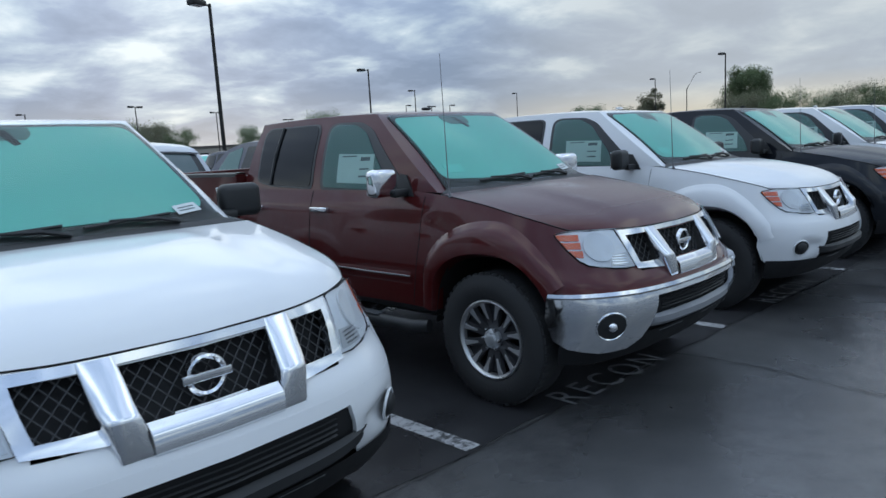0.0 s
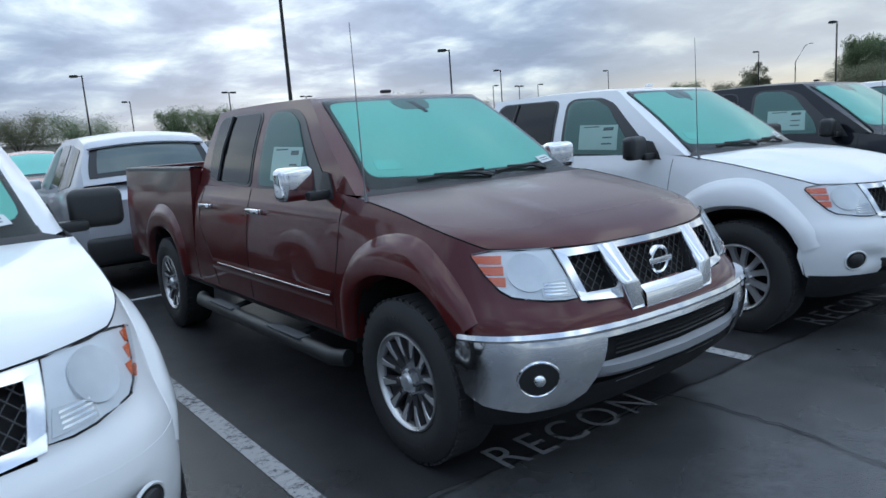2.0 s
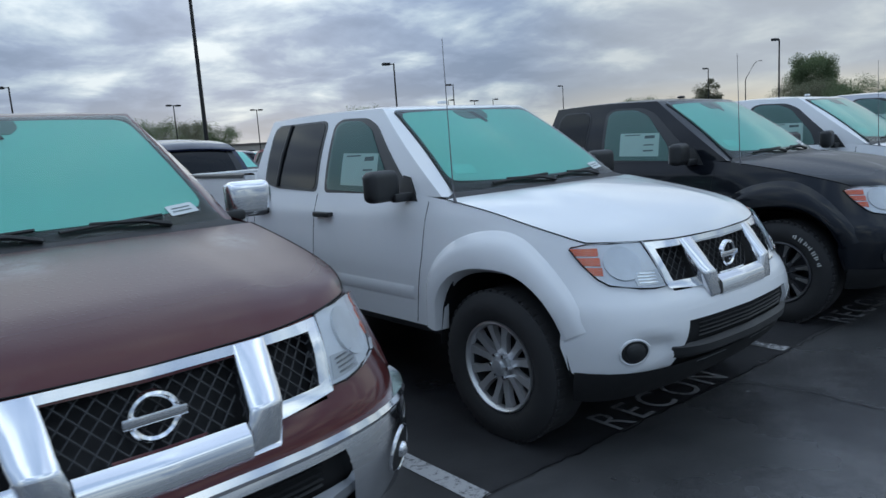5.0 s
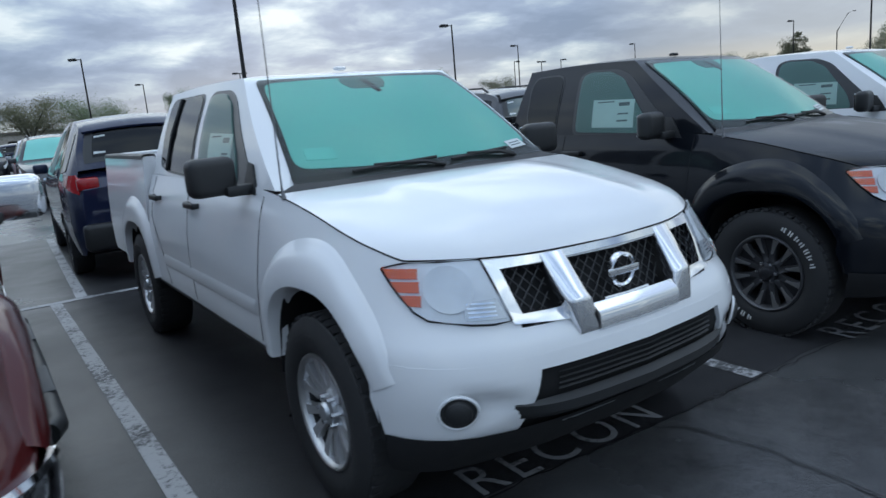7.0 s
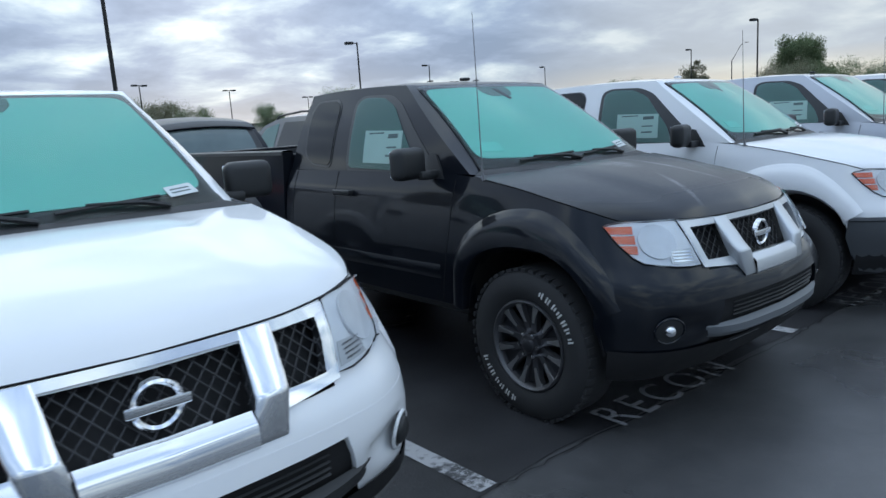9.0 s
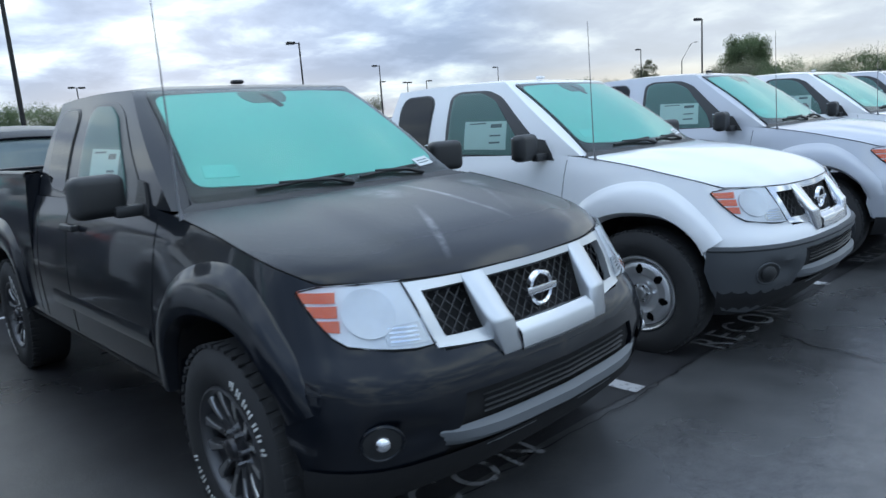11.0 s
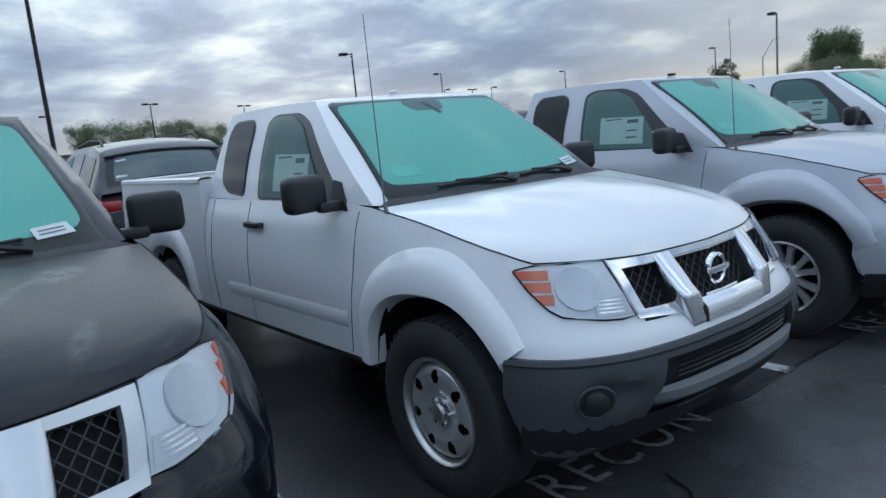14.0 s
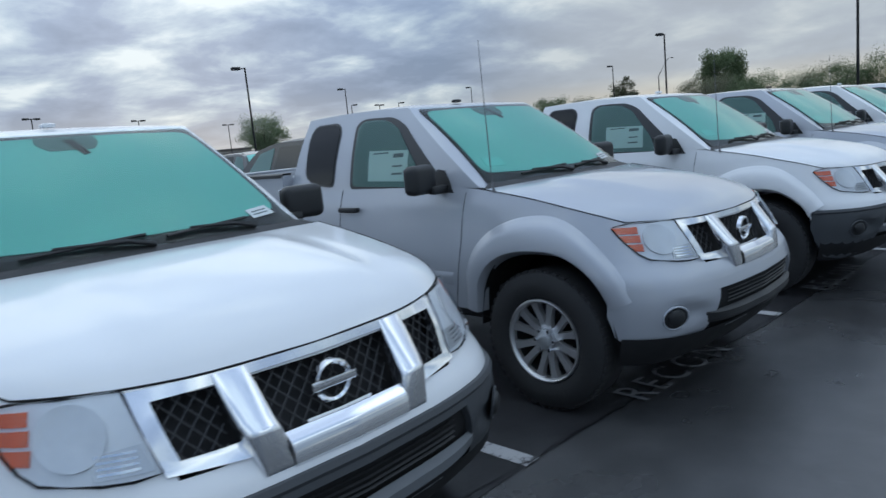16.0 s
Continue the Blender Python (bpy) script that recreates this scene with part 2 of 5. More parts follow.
BARREL = plain("rim_barrel", (0.035, 0.036, 0.04), 0.45, 0.5)
DARK_ALLOY = plain("dark_alloy", (0.05, 0.05, 0.055), 0.35, 0.6)
RUBBER = plain("rubber", (0.022, 0.022, 0.023), 0.75, bump=0.5)
PLASTIC = plain("black_plastic", (0.018, 0.019, 0.020), 0.48, bump=0.3, bump_scale=400)
GREY_PLASTIC = plain("grey_plastic", (0.055, 0.060, 0.066), 0.6, bump=0.4, bump_scale=400)
# black of the joints; also paints shade in hollows and under bodies
GAP_AND_SHADOW = plain("gap_and_shadow_black", (0.006, 0.006, 0.007), 0.8)
SHADE = plain("teal_sunshade", (0.185, 0.60, 0.525), 0.42, coat=0.1, vary=0.09, scale=2.4, bump=0.25, bump_scale=9.0)
SHADE_PALE = plain("teal_side_shade", (0.115, 0.215, 0.20), 0.5, vary=0.16, scale=4.0)
TINT = plain("privacy_glass", (0.008, 0.009, 0.010), 0.06, vary=0.1)
TINT.node_tree.nodes["Principled BSDF"].inputs["Specular IOR Level"].default_value = 0.3
FRIT = plain("glass_border", (0.016, 0.018, 0.020), 0.34, coat=0.15)
PANE = pane("window_glass", (0.86, 0.93, 0.91), 0.8)
LENS = pane("lamp_lens", (0.93, 0.95, 0.97), 0.9)
BOWL = plain("lamp_reflector", (0.80, 0.82, 0.84), 0.35, 0.1, vary=0.12, scale=14.0)
AMBER = plain("amber_lens", (0.78, 0.13, 0.03), 0.25, coat=0.8)
TAIL = plain("red_lens", (0.36, 0.008, 0.012), 0.18, coat=1.0)
PAPER = plain("paper", (0.68, 0.72, 0.72), 0.8, vary=0.05)
PRINT = plain("print", (0.14, 0.18, 0.18), 0.8)
LETTER = plain("tyre_lettering", (0.62, 0.62, 0.60), 0.7, vary=0.3, scale=60)
POLE = plain("pole_paint", (0.018, 0.017, 0.016), 0.5, metal=0.2)
CONCRETE = plain("concrete", (0.36, 0.35, 0.33), 0.85, bump=0.6, bump_scale=60)
BARK = plain("bark", (0.07, 0.055, 0.04), 0.9, bump=0.8, bump_scale=40)
STUCCO = plain("stucco", (0.42, 0.38, 0.33), 0.9, bump=0.4)
ROOFING = plain("roofing", (0.14, 0.12, 0.11), 0.85)


def leaf_material(name, a, b_):
    m, n, l, b = material(name)
    g = n.new("ShaderNodeNewGeometry")
    mix = n.new("ShaderNodeMix"); mix.data_type = "RGBA"
    mix.inputs["A"].default_value, mix.inputs["B"].default_value = (*a, 1), (*b_, 1)
    l.new(g.outputs["Random Per Island"], mix.inputs["Factor"]); l.new(mix.outputs["Result"], b.inputs["Base Color"])
    b.inputs["Roughness"].default_value = 0.7
    tr = n.new("ShaderNodeBsdfTranslucent"); l.new(mix.outputs["Result"], tr.inputs["Color"])
    both = n.new("ShaderNodeMixShader"); both.inputs[0].default_value = 0.4
    l.new(b.outputs[0], both.inputs[1]); l.new(tr.outputs[0], both.inputs[2])
    l.new(both.outputs[0], n["Material Output"].inputs["Surface"])
    return m


LEAF = leaf_material("leaf_green", (0.11, 0.155, 0.08), (0.23, 0.28, 0.155))
LEAF_DRY = leaf_material("leaf_dry", (0.15, 0.155, 0.10), (0.27, 0.265, 0.175))


def asphalt_material(name, dark, light, rough_lo, rough_hi):
    m, n, l, b = material(name)
    co = n.new("ShaderNodeTexCoord")

    def tex(scale, detail, rough=0.6):
        t = n.new("ShaderNodeTexNoise")
        t.inputs["Scale"].default_value, t.inputs["Detail"].default_value, t.inputs["Roughness"].default_value = scale, detail, rough
        l.new(co.outputs["Object"], t.inputs["Vector"])
        return t

    def ranged(source, a, b_, lo, hi):
        r = n.new("ShaderNodeMapRange")
        for key, v in (("From Min", a), ("From Max", b_), ("To Min", lo), ("To Max", hi)):
            r.inputs[key].default_value = v
        l.new(source, r.inputs["Value"])
        return r.outputs[0]

    def blend(a, b_, fac):
        x = n.new("ShaderNodeMix"); x.data_type = "RGBA"
        if isinstance(a, tuple):
            x.inputs["A"].default_value = (*a, 1)
        else:
            l.new(a, x.inputs["A"])
        x.inputs["B"].default_value = (*b_, 1)
        l.new(fac, x.inputs["Factor"])
        return x.outputs["Result"]
    big, mid_, fine = tex(0.45, 5), tex(3.2, 6, 0.7), tex(58, 4, 0.8)
    col = blend(dark, light, ranged(mid_.outputs["Fac"], 0.32, 0.68, 0, 1))
    col = blend(col, tuple(c * 0.45 for c in dark), ranged(big.outputs["Fac"], 0.56, 0.70, 0, 0.7))
    col = blend(col, tuple(c * 1.8 for c in light), ranged(fine.outputs["Fac"], 0.60, 0.74, 0, 0.6))
    col = blend(col, tuple(c * 0.45 for c in dark), ranged(fine.outputs["Fac"], 0.40, 0.28, 0, 0.6))
    b.inputs["Specular IOR Level"].default_value = 0.85      # damp film
    l.new(col, b.inputs["Base Color"])
    l.new(ranged(big.outputs["Fac"], 0.40, 0.62, rough_hi, rough_lo), b.inputs["Roughness"])
    bp = n.new("ShaderNodeBump"); bp.inputs["Strength"].default_value = 0.5; bp.inputs["Distance"].default_value = 0.004
    l.new(fine.outputs["Fac"], bp.inputs["Height"]); l.new(bp.outputs[0], b.inputs["Normal"])
    return m


def road_paint_material(name, color, keep):
    """Worn white road paint: chips show the asphalt under it."""
    m, n, l, b = material(name)
    co = n.new("ShaderNodeTexCoord")
    t = n.new("ShaderNodeTexNoise"); t.inputs["Scale"].default_value = 26; t.inputs["Detail"].default_value = 7; t.inputs["Roughness"].default_value = 0.75
    t2 = n.new("ShaderNodeTexNoise"); t2.inputs["Scale"].default_value = 2.2; t2.inputs["Detail"].default_value = 3
    l.new(co.outputs["Object"], t.inputs["Vector"]); l.new(co.outputs["Object"], t2.inputs["Vector"])
    s = n.new("ShaderNodeMath"); s.operation = "ADD"; l.new(t.outputs["Fac"], s.inputs[0])
    h = n.new("ShaderNodeMath"); h.operation = "MULTIPLY"; h.inputs[1].default_value = 0.6; l.new(t2.outputs["Fac"], h.inputs[0]); l.new(h.outputs[0], s.inputs[1])
    r = n.new("ShaderNodeMapRange"); r.inputs["From Min"].default_value, r.inputs["From Max"].default_value = keep, keep + 0.14
    l.new(s.outputs[0], r.inputs["Value"])
    mix = n.new("ShaderNodeMix"); mix.data_type = "RGBA"
    mix.inputs["A"].default_value, mix.inputs["B"].default_value = (*color, 1), (0.045, 0.046, 0.049, 1)
    l.new(r.outputs[0], mix.inputs["Factor"]); l.new(mix.outputs["Result"], b.inputs["Base Color"])
    b.inputs["Roughness"].default_value = 0.55
    return m


ASPHALT = asphalt_material("aisle_asphalt", (0.045, 0.046, 0.048), (0.086, 0.086, 0.088), 0.20, 0.36)
# a little darker than the aisle, with the parked vehicles' shade added in
SHADED_BAY = asphalt_material("shaded_bay_asphalt", (0.022, 0.022, 0.024), (0.041, 0.041, 0.044), 0.26, 0.44)
SHADED_BAY.node_tree.nodes["Principled BSDF"].inputs["Specular IOR Level"].default_value = 0.4
LINE = road_paint_material("worn_line_paint", (0.40, 0.40, 0.41), 0.79)
WORD = road_paint_material("worn_word_paint", (0.28, 0.28, 0.29), 0.83)
SEAL = plain("crack_sealant", (0.008, 0.008, 0.009), 0.45)
EARTH = plain("earth", (0.16, 0.13, 0.10), 0.95, bump=0.5)


# ---------------------------------------------------------------- mesh helpers
def part(name, bm, mat, parent=None, label="", smooth=True):
    """One mesh object out of a bmesh, under a thing or a part."""
    me = bpy.data.meshes.new(name)
    bmesh.ops.recalc_face_normals(bm, faces=bm.faces)
    if smooth:
        for f in bm.faces:
            f.smooth = True
        for e in bm.edges:
            if len(e.link_faces) == 2 and e.calc_face_angle(0) > 0.6:
                e.smooth = False
    bm.to_mesh(me)
    bm.free()
    me.materials.append(mat)
    ob = new(name, me)
    if parent is not None:
        ob.parent = parent
    if label:
        tagged(ob, label)
    return ob


def thing(name, label, category, group="", kind=""):
    ob = new(name)
    ob.empty_display_size = 0.2
    return tagged(ob, label, category, group, kind)


def grid(bm, pts, closed=False):
    """Quads over a list of rows of points."""
    rows = [[bm.verts.new(p) for p in row] for row in pts]
    for a, b in zip(rows, rows[1:]):
        for i in range(len(a) - (0 if closed else 1)):
            j = (i + 1) % len(a)
            try:
                bm.faces.new((a[i], a[j], b[j], b[i]))
            except ValueError:
                pass
    return rows


def box(bm, centre, size, bevel=0.01, segments=2, turn=None):
    tmp = bmesh.new()
    bmesh.ops.create_cube(tmp, size=1.0)
    bmesh.ops.scale(tmp, vec=size, verts=tmp.verts)
    if bevel:
        bmesh.ops.bevel(tmp, geom=tmp.edges[:], offset=bevel, segments=segments, affect="EDGES", profile=0.5)
    m = Matrix.Translation(centre) @ (turn if turn is not None else Matrix.Identity(4))
    made = {v: bm.verts.new(m @ v.co) for v in tmp.verts}
    for f in tmp.faces:
        bm.faces.new([made[v] for v in f.verts])
    tmp.free()
    return bm


def lathe(bm, profile, n=32, axis="x", centre=(0, 0, 0)):
    """Turns (along, radius) pairs round an axis."""
    rows = []
    for a, r in profile:
        row = []
        for k in range(n):
            c, s = r * math.cos(2 * math.pi * k / n), r * math.sin(2 * math.pi * k / n)
            p = {"x": (a, c, s), "y": (c, a, s), "z": (c, s, a)}[axis]
            row.append((p[0] + centre[0], p[1] + centre[1], p[2] + centre[2]))
        rows.append(row)
    grid(bm, rows, closed=True)
    return bm


def tube(bm, points, radii, n=8):
    """A round bar along points."""
    points = [Vector(p) for p in points]
    if not isinstance(radii, (list, tuple)):
        radii = [radii] * len(points)
    rows = []
    for i, p in enumerate(points):
        d = (points[min(i + 1, len(points) - 1)] - points[max(i - 1, 0)]).normalized()
        u = d.orthogonal().normalized() if abs(d.z) > 0.98 else d.cross(Vector((0, 0, 1))).normalized()
        v = d.cross(u)
        rows.append([p + radii[i] * (math.cos(2 * math.pi * k / n) * u + math.sin(2 * math.pi * k / n) * v) for k in range(n)])
    made = grid(bm, rows, closed=True)
    for row in (made[0], made[-1]):
        try:
            bm.faces.new(row)
        except ValueError:
            pass
    return bm


def patch(bm, outline, surface, lift=0.004, depth=0.01, step=0.05):
    """A plate that follows surface(a, b, lift) inside an outline of (a, b) pairs."""
    tmp = bmesh.new()
    tmp.faces.new([tmp.verts.new((a, b, 0)) for a, b in outline])
    for axis in (0, 1):
        lo, hi = min(p[axis] for p in outline), max(p[axis] for p in outline)
        k = math.ceil((hi - lo) / step)
        for i in range(1, k):
            at = lo + (hi - lo) * i / k
            co, no = ((at, 0, 0), (1, 0, 0)) if axis == 0 else ((0, at, 0), (0, 1, 0))
            bmesh.ops.bisect_plane(tmp, geom=tmp.verts[:] + tmp.edges[:] + tmp.faces[:], plane_co=co, plane_no=no, dist=1e-5)
    tmp.verts.ensure_lookup_table()
    top = {v: bm.verts.new(surface(v.co.x, v.co.y, lift)) for v in tmp.verts}
    low = {}
    for f in tmp.faces:
        try:
            bm.faces.new([top[v] for v in f.verts])
        except ValueError:
            pass
    for e in tmp.edges:
        if len(e.link_faces) == 1:
            a, b = e.verts
            for v in (a, b):
                if v not in low:
                    low[v] = bm.verts.new(surface(v.co.x, v.co.y, lift - depth))
            bm.faces.new((top[a], top[b], low[b], low[a]))
    tmp.free()
    return bm


def rounded(outline, r=0.02, n=3):
    """Rounds the corners of an outline."""
    out, k = [], len(outline)
    for i, p in enumerate(outline):
        p, a, b = Vector(p), Vector(outline[i - 1]), Vector(outline[(i + 1) % k])
        ra, rb = min(r, (a - p).length * 0.45), min(r, (b - p).length * 0.45)
        s, e = p + (a - p).normalized() * ra, p + (b - p).normalized() * rb
        for j in range(n + 1):
            t = j / n
            out.append(tuple((1 - t) ** 2 * s + 2 * t * (1 - t) * p + t * t * e))
    return out


def pchip(xs, ys, x):
    """Smooth curve through knots with no overshoot."""
    xs, ys, x = np.asarray(xs, float), np.asarray(ys, float), np.clip(x, xs[0], xs[-1])
    h, d = np.diff(xs), np.diff(ys) / np.diff(xs)
    m = np.zeros(len(xs))
    m[0], m[-1] = d[0], d[-1]
    for i in range(1, len(xs) - 1):
        if d[i - 1] * d[i] > 0:
            w1, w2 = 2 * h[i] + h[i - 1], h[i] + 2 * h[i - 1]
            m[i] = (w1 + w2) / (w1 / d[i - 1] + w2 / d[i])
    i = np.clip(np.searchsorted(xs, x, side="right") - 1, 0, len(xs) - 2)
    t = (x - xs[i]) / h[i]
    return (2 * t**3 - 3 * t**2 + 1) * ys[i] + (t**3 - 2 * t**2 + t) * h[i] * m[i] + (-2 * t**3 + 3 * t**2) * ys[i + 1] + (t**3 - t**2) * h[i] * m[i + 1]


# ---------------------------------------------------------------- pickup truck
# The skin of the lower body: half plan at several heights. The truck faces -y, the bumper's middle is at y = 0.
SKIN_S = (0, 0.30, 0.56, 0.72, 0.86, 1.01, 1.16, 1.50, 2.00, 7.00)
SKIN_Z = (0.30, 0.45, 0.60, 0.72, 0.80, 0.90, 1.00, 1.10, 1.24, 1.40)
SKIN_X = [(0, .30, .55, .70, .79, .85, .87, .875, .865, .865),
          (0, .30, .555, .71, .81, .87, .89, .90, .885, .885),
          (0, .30, .56, .715, .82, .88, .90, .91, .895, .895),
          (0, .30, .56, .71, .815, .875, .90, .912, .90, .90),
          (0, .30, .55, .69, .79, .85, .885, .905, .90, .90),
          (0, .295, .54, .67, .765, .825, .865, .89, .892, .892),
          (0, .29, .52, .65, .74, .795, .835, .865, .878, .88),
          (0, .28, .51, .63, .71, .765, .80, .83, .86, .865),
          (0, .27, .50, .61, .69, .73, .76, .785, .815, .82),
          (0, .27, .50, .60, .68, .72, .75, .77, .79, .80)]
SKIN_Y = [(.20, .21, .25, .29, .35, .44, .56, .90, 1.40, 6.40),
          (.08, .095, .14, .20, .29, .41, .55, .90, 1.40, 6.40),
          (.02, .04, .09, .165, .27, .40, .55, .90, 1.40, 6.40),
          (.05, .065, .115, .19, .29, .41, .55, .90, 1.40, 6.40),
          (.11, .125, .17, .24, .33, .44, .57, .90, 1.40, 6.40),
          (.15, .165, .215, .29, .38, .48, .60, .90, 1.40, 6.40),
          (.19, .21, .27, .345, .42, .505, .62, .90, 1.40, 6.40),
          (.23, .25, .31, .385, .455, .53, .64, .90, 1.40, 6.40),
          (.26, .28, .34, .415, .48, .56, .66, .90, 1.40, 6.40),
          (.28, .30, .36, .435, .50, .58, .67, .90, 1.40, 6.40)]
TABLE_S, TABLE_Z = np.linspace(0, 7, 561), np.linspace(0.25, 1.42, 118)


def skin_table(rows):
    wide = np.array([pchip(SKIN_S, row, TABLE_S) for row in rows])
    return np.array([pchip(SKIN_Z, wide[:, i], TABLE_Z) for i in range(len(TABLE_S))])


TABLE_X, TABLE_Y = skin_table(SKIN_X), skin_table(SKIN_Y)


def flat_skin(s, z):
    a, b = min(abs(s), 6.99) / 7 * 560, (min(max(z, 0.25), 1.419) - 0.25) / 1.17 * 117
    i, j = int(a), int(b)
    u, v = a - i, b - j

    def at(t):
        return (t[i, j] * (1 - u) + t[i + 1, j] * u) * (1 - v) + (t[i, j + 1] * (1 - u) + t[i + 1, j + 1] * u) * v
    return Vector((math.copysign(1, s) * at(TABLE_X) if s else 0.0, at(TABLE_Y), z))


def skin(s, z, lift=0.0):
    """The lower body's surface: s runs from the nose's middle round the corner (s < 0: passenger side), z is the height."""
    p = flat_skin(s, z)
    if lift:
        a, b = flat_skin(s + 0.02, z) - flat_skin(s - 0.02, z), flat_skin(s, z + 0.02) - flat_skin(s, z - 0.02)
        nrm = a.cross(b).normalized()
        p = p + nrm * lift
    return p


def s_of_y(y):
    """The skin's s on the flank at a given y."""
    return y + 0.6 if y > 0.9 else float(np.interp(y, (0.02, 0.05, 0.10, 0.18, 0.28, 0.41, 0.55, 0.90), (0, 0.3, 0.56, 0.72, 0.86, 1.01, 1.16, 1.5)))


def arch(y, centre, low, top=0.875, half=0.445):
    """The lower edge of a flank over a wheel."""
    d = abs(y - centre) / half
    return low if d >= 1 else low + (top - low) * (1 - d**2.5) ** (1 / 2.5)


FRONT_AXLE = 0.865
CORNER = 0.86        # s of the hood's front corner


def top_edge(s):
    """Height of the seam between hood and fender or fascia, then of the belt."""
    return float(np.interp(abs(s), (0, 0.4, CORNER, 1.16, 1.5, 1.9, 2.1, 7), (0.985, 0.990, 1.008, 1.075, 1.135, 1.205, 1.225, 1.235)))


def shield(a, b, lift=0.0):
    """The windshield: a across (-1..1), b up (0..1)."""
    lo = Vector((a * 0.735, 1.215 + 0.09 * a * a, 1.205))
    hi = Vector((a * 0.60, 1.985 + 0.055 * a * a, 1.735))
    p = lo.lerp(hi, b) + Vector((0, -0.58, 0.81)) * (0.02 * math.sin(math.pi * b))
    return p + Vector((0, -0.58, 0.81)) * lift


def cab_side(y, z, lift=0.0, side=-1):
    """The cab's flank over the belt."""
    t = (z - 1.205) / (1.735 - 1.205)
    x = 0.815 - 0.19 * t + 0.02 * math.sin(math.pi * min(max(t, 0), 1)) + lift * 0.95
    return Vector((side * x, y, z + lift * 0.3))


def wheel(parent, x, y, style, side, r=0.388):
    """Tyre and rim of one wheel, its outer face turned to side."""
    hub = new("wheel")
    hub.parent = parent
    hub.location = (x, y, r - 0.006)
    bm = bmesh.new()
    o = side
    lathe(bm, [(-0.10 * o, 0.232), (-0.125 * o, 0.26), (-0.132 * o, 0.32), (-0.118 * o, 0.372), (-0.085 * o, r), (0.085 * o, r), (0.112 * o, 0.374), (0.130 * o, 0.34), (0.134 * o, 0.30), (0.126 * o, 0.252), (0.105 * o, 0.226), (0.02 * o, 0.22)], 48)
    for k in range(48):        # tread blocks at the shoulder
        a = 2 * math.pi * k / 48
        m = Matrix.Rotation(a, 4, "X")
        box(bm, m @ Vector(((0.095 if style == "pro" else 0.082) * o, 0, r - 0.004)), (0.05, 0.030, 0.014 if style == "pro" else 0.011), 0, 1, m)
    part("tyre", bm, RUBBER, hub)
    if style == "pro":         # raised white letters on the tyre
        bm = bmesh.new()
        for arc, chars in ((196, 7), (22, 7)):
            for k in range(chars):
                for q in range(2):
                    m = Matrix.Rotation(radians(arc + k * 8.2 + q * 3.0 + (k * 37 % 5) * 0.3), 4, "X")
                    box(bm, m @ Vector((0.1335 * o, 0, 0.304)), (0.006, 0.008, 0.030 if (k + q) % 3 else 0.020), 0, 1, m)
        tagged(part("tyre_lettering", bm, LETTER, hub), kind="stuff")
    else:
        bm = bmesh.new()
        for arc in (150, 330):
            for k in range(7):
                m = Matrix.Rotation(radians(arc + k * 6.0), 4, "X")
                box(bm, m @ Vector((0.1335 * o, 0, 0.300)), (0.003, 0.012, 0.020), 0, 1, m)
        tagged(part("tyre_lettering", bm, RUBBER, hub), kind="stuff")
    bm = bmesh.new()
    lathe(bm, [(0.118 * o, 0.232), (0.122 * o, 0.226), (0.108 * o, 0.214), (0.05 * o, 0.205), (-0.02 * o, 0.20), (-0.06 * o, 0.06), (-0.06 * o, 0.001)], 40)
    part("rim", bm, BARREL, hub)
    bm = bmesh.new()
    lathe(bm, [(0.112 * o, 0.235), (0.121 * o, 0.232), (0.124 * o, 0.224), (0.116 * o, 0.215), (0.098 * o, 0.209), (0.085 * o, 0.206)], 48)
    part("rim_lip", bm, ALLOY if style != "pro" else GUNMETAL, hub)
    bm = bmesh.new()
    lathe(bm, [(-0.03 * o, 0.19), (-0.032 * o, 0.02)], 28)
    part("brake_disc", bm, DARK_ALLOY, hub)
    bm = bmesh.new()
    if style == "steel":       # pressed steel dish with round windows
        n, rings, rows = 7, 24, []
        for q in range(rings + 1):
            rr = 0.208 - (0.208 - 0.055) * q / rings
            xx = float(np.interp(rr, (0.055, 0.075, 0.10, 0.125, 0.165, 0.19, 0.208), (0.092, 0.090, 0.100, 0.112, 0.112, 0.100, 0.078)))
            rows.append([(xx * o, rr * math.sin(2 * math.pi * k / 126), rr * math.cos(2 * math.pi * k / 126)) for k in range(126)])
        grid(bm, rows, closed=True)
        gone = []
        for f in bm.faces:
            c = f.calc_center_median()
            a = math.atan2(c.y, c.z)
            a0 = round(a / (2 * math.pi / n)) * 2 * math.pi / n
            rr = math.hypot(c.y, c.z)
            if ((rr - 0.152) / 0.029) ** 2 + ((a - a0) * 0.152 / 0.021) ** 2 < 1:
                gone.append(f)
        bmesh.ops.delete(bm, geom=gone, context="FACES")
        part("dish", bm, BRIGHT_ALLOY, hub)
    else:
        n, pair, thick = {"spoke": (6, 0.029, 1.35), "machined": (6, 0.031, 1.5), "pro": (6, 0.031, 1.3)}[style]
        for k in range(n):
            a = 2 * math.pi * k / n
            for q in (-1, 1):
                m = Matrix.Rotation(a, 4, "X")
                rows = []
                for rr, off, w, xx in ((0.045, 0.012, 0.016, 0.075), (0.10, pair * 0.75, 0.013, 0.088), (0.16, pair * 1.35, 0.013, 0.100), (0.207, pair * 1.9, 0.018, 0.104)):
                    w *= thick
                    y0, y1 = q * off - w, q * off + w
                    rows.append([m @ Vector((xx * o - 0.03 * o, y0 - 0.004, rr)), m @ Vector((xx * o, y0, rr)), m @ Vector((xx * o, y1, rr)), m @ Vector((xx * o - 0.03 * o, y1 + 0.004, rr))])
                grid(bm, rows)
        part("spokes", bm, GUNMETAL if style != "spoke" else BRIGHT_ALLOY, hub)
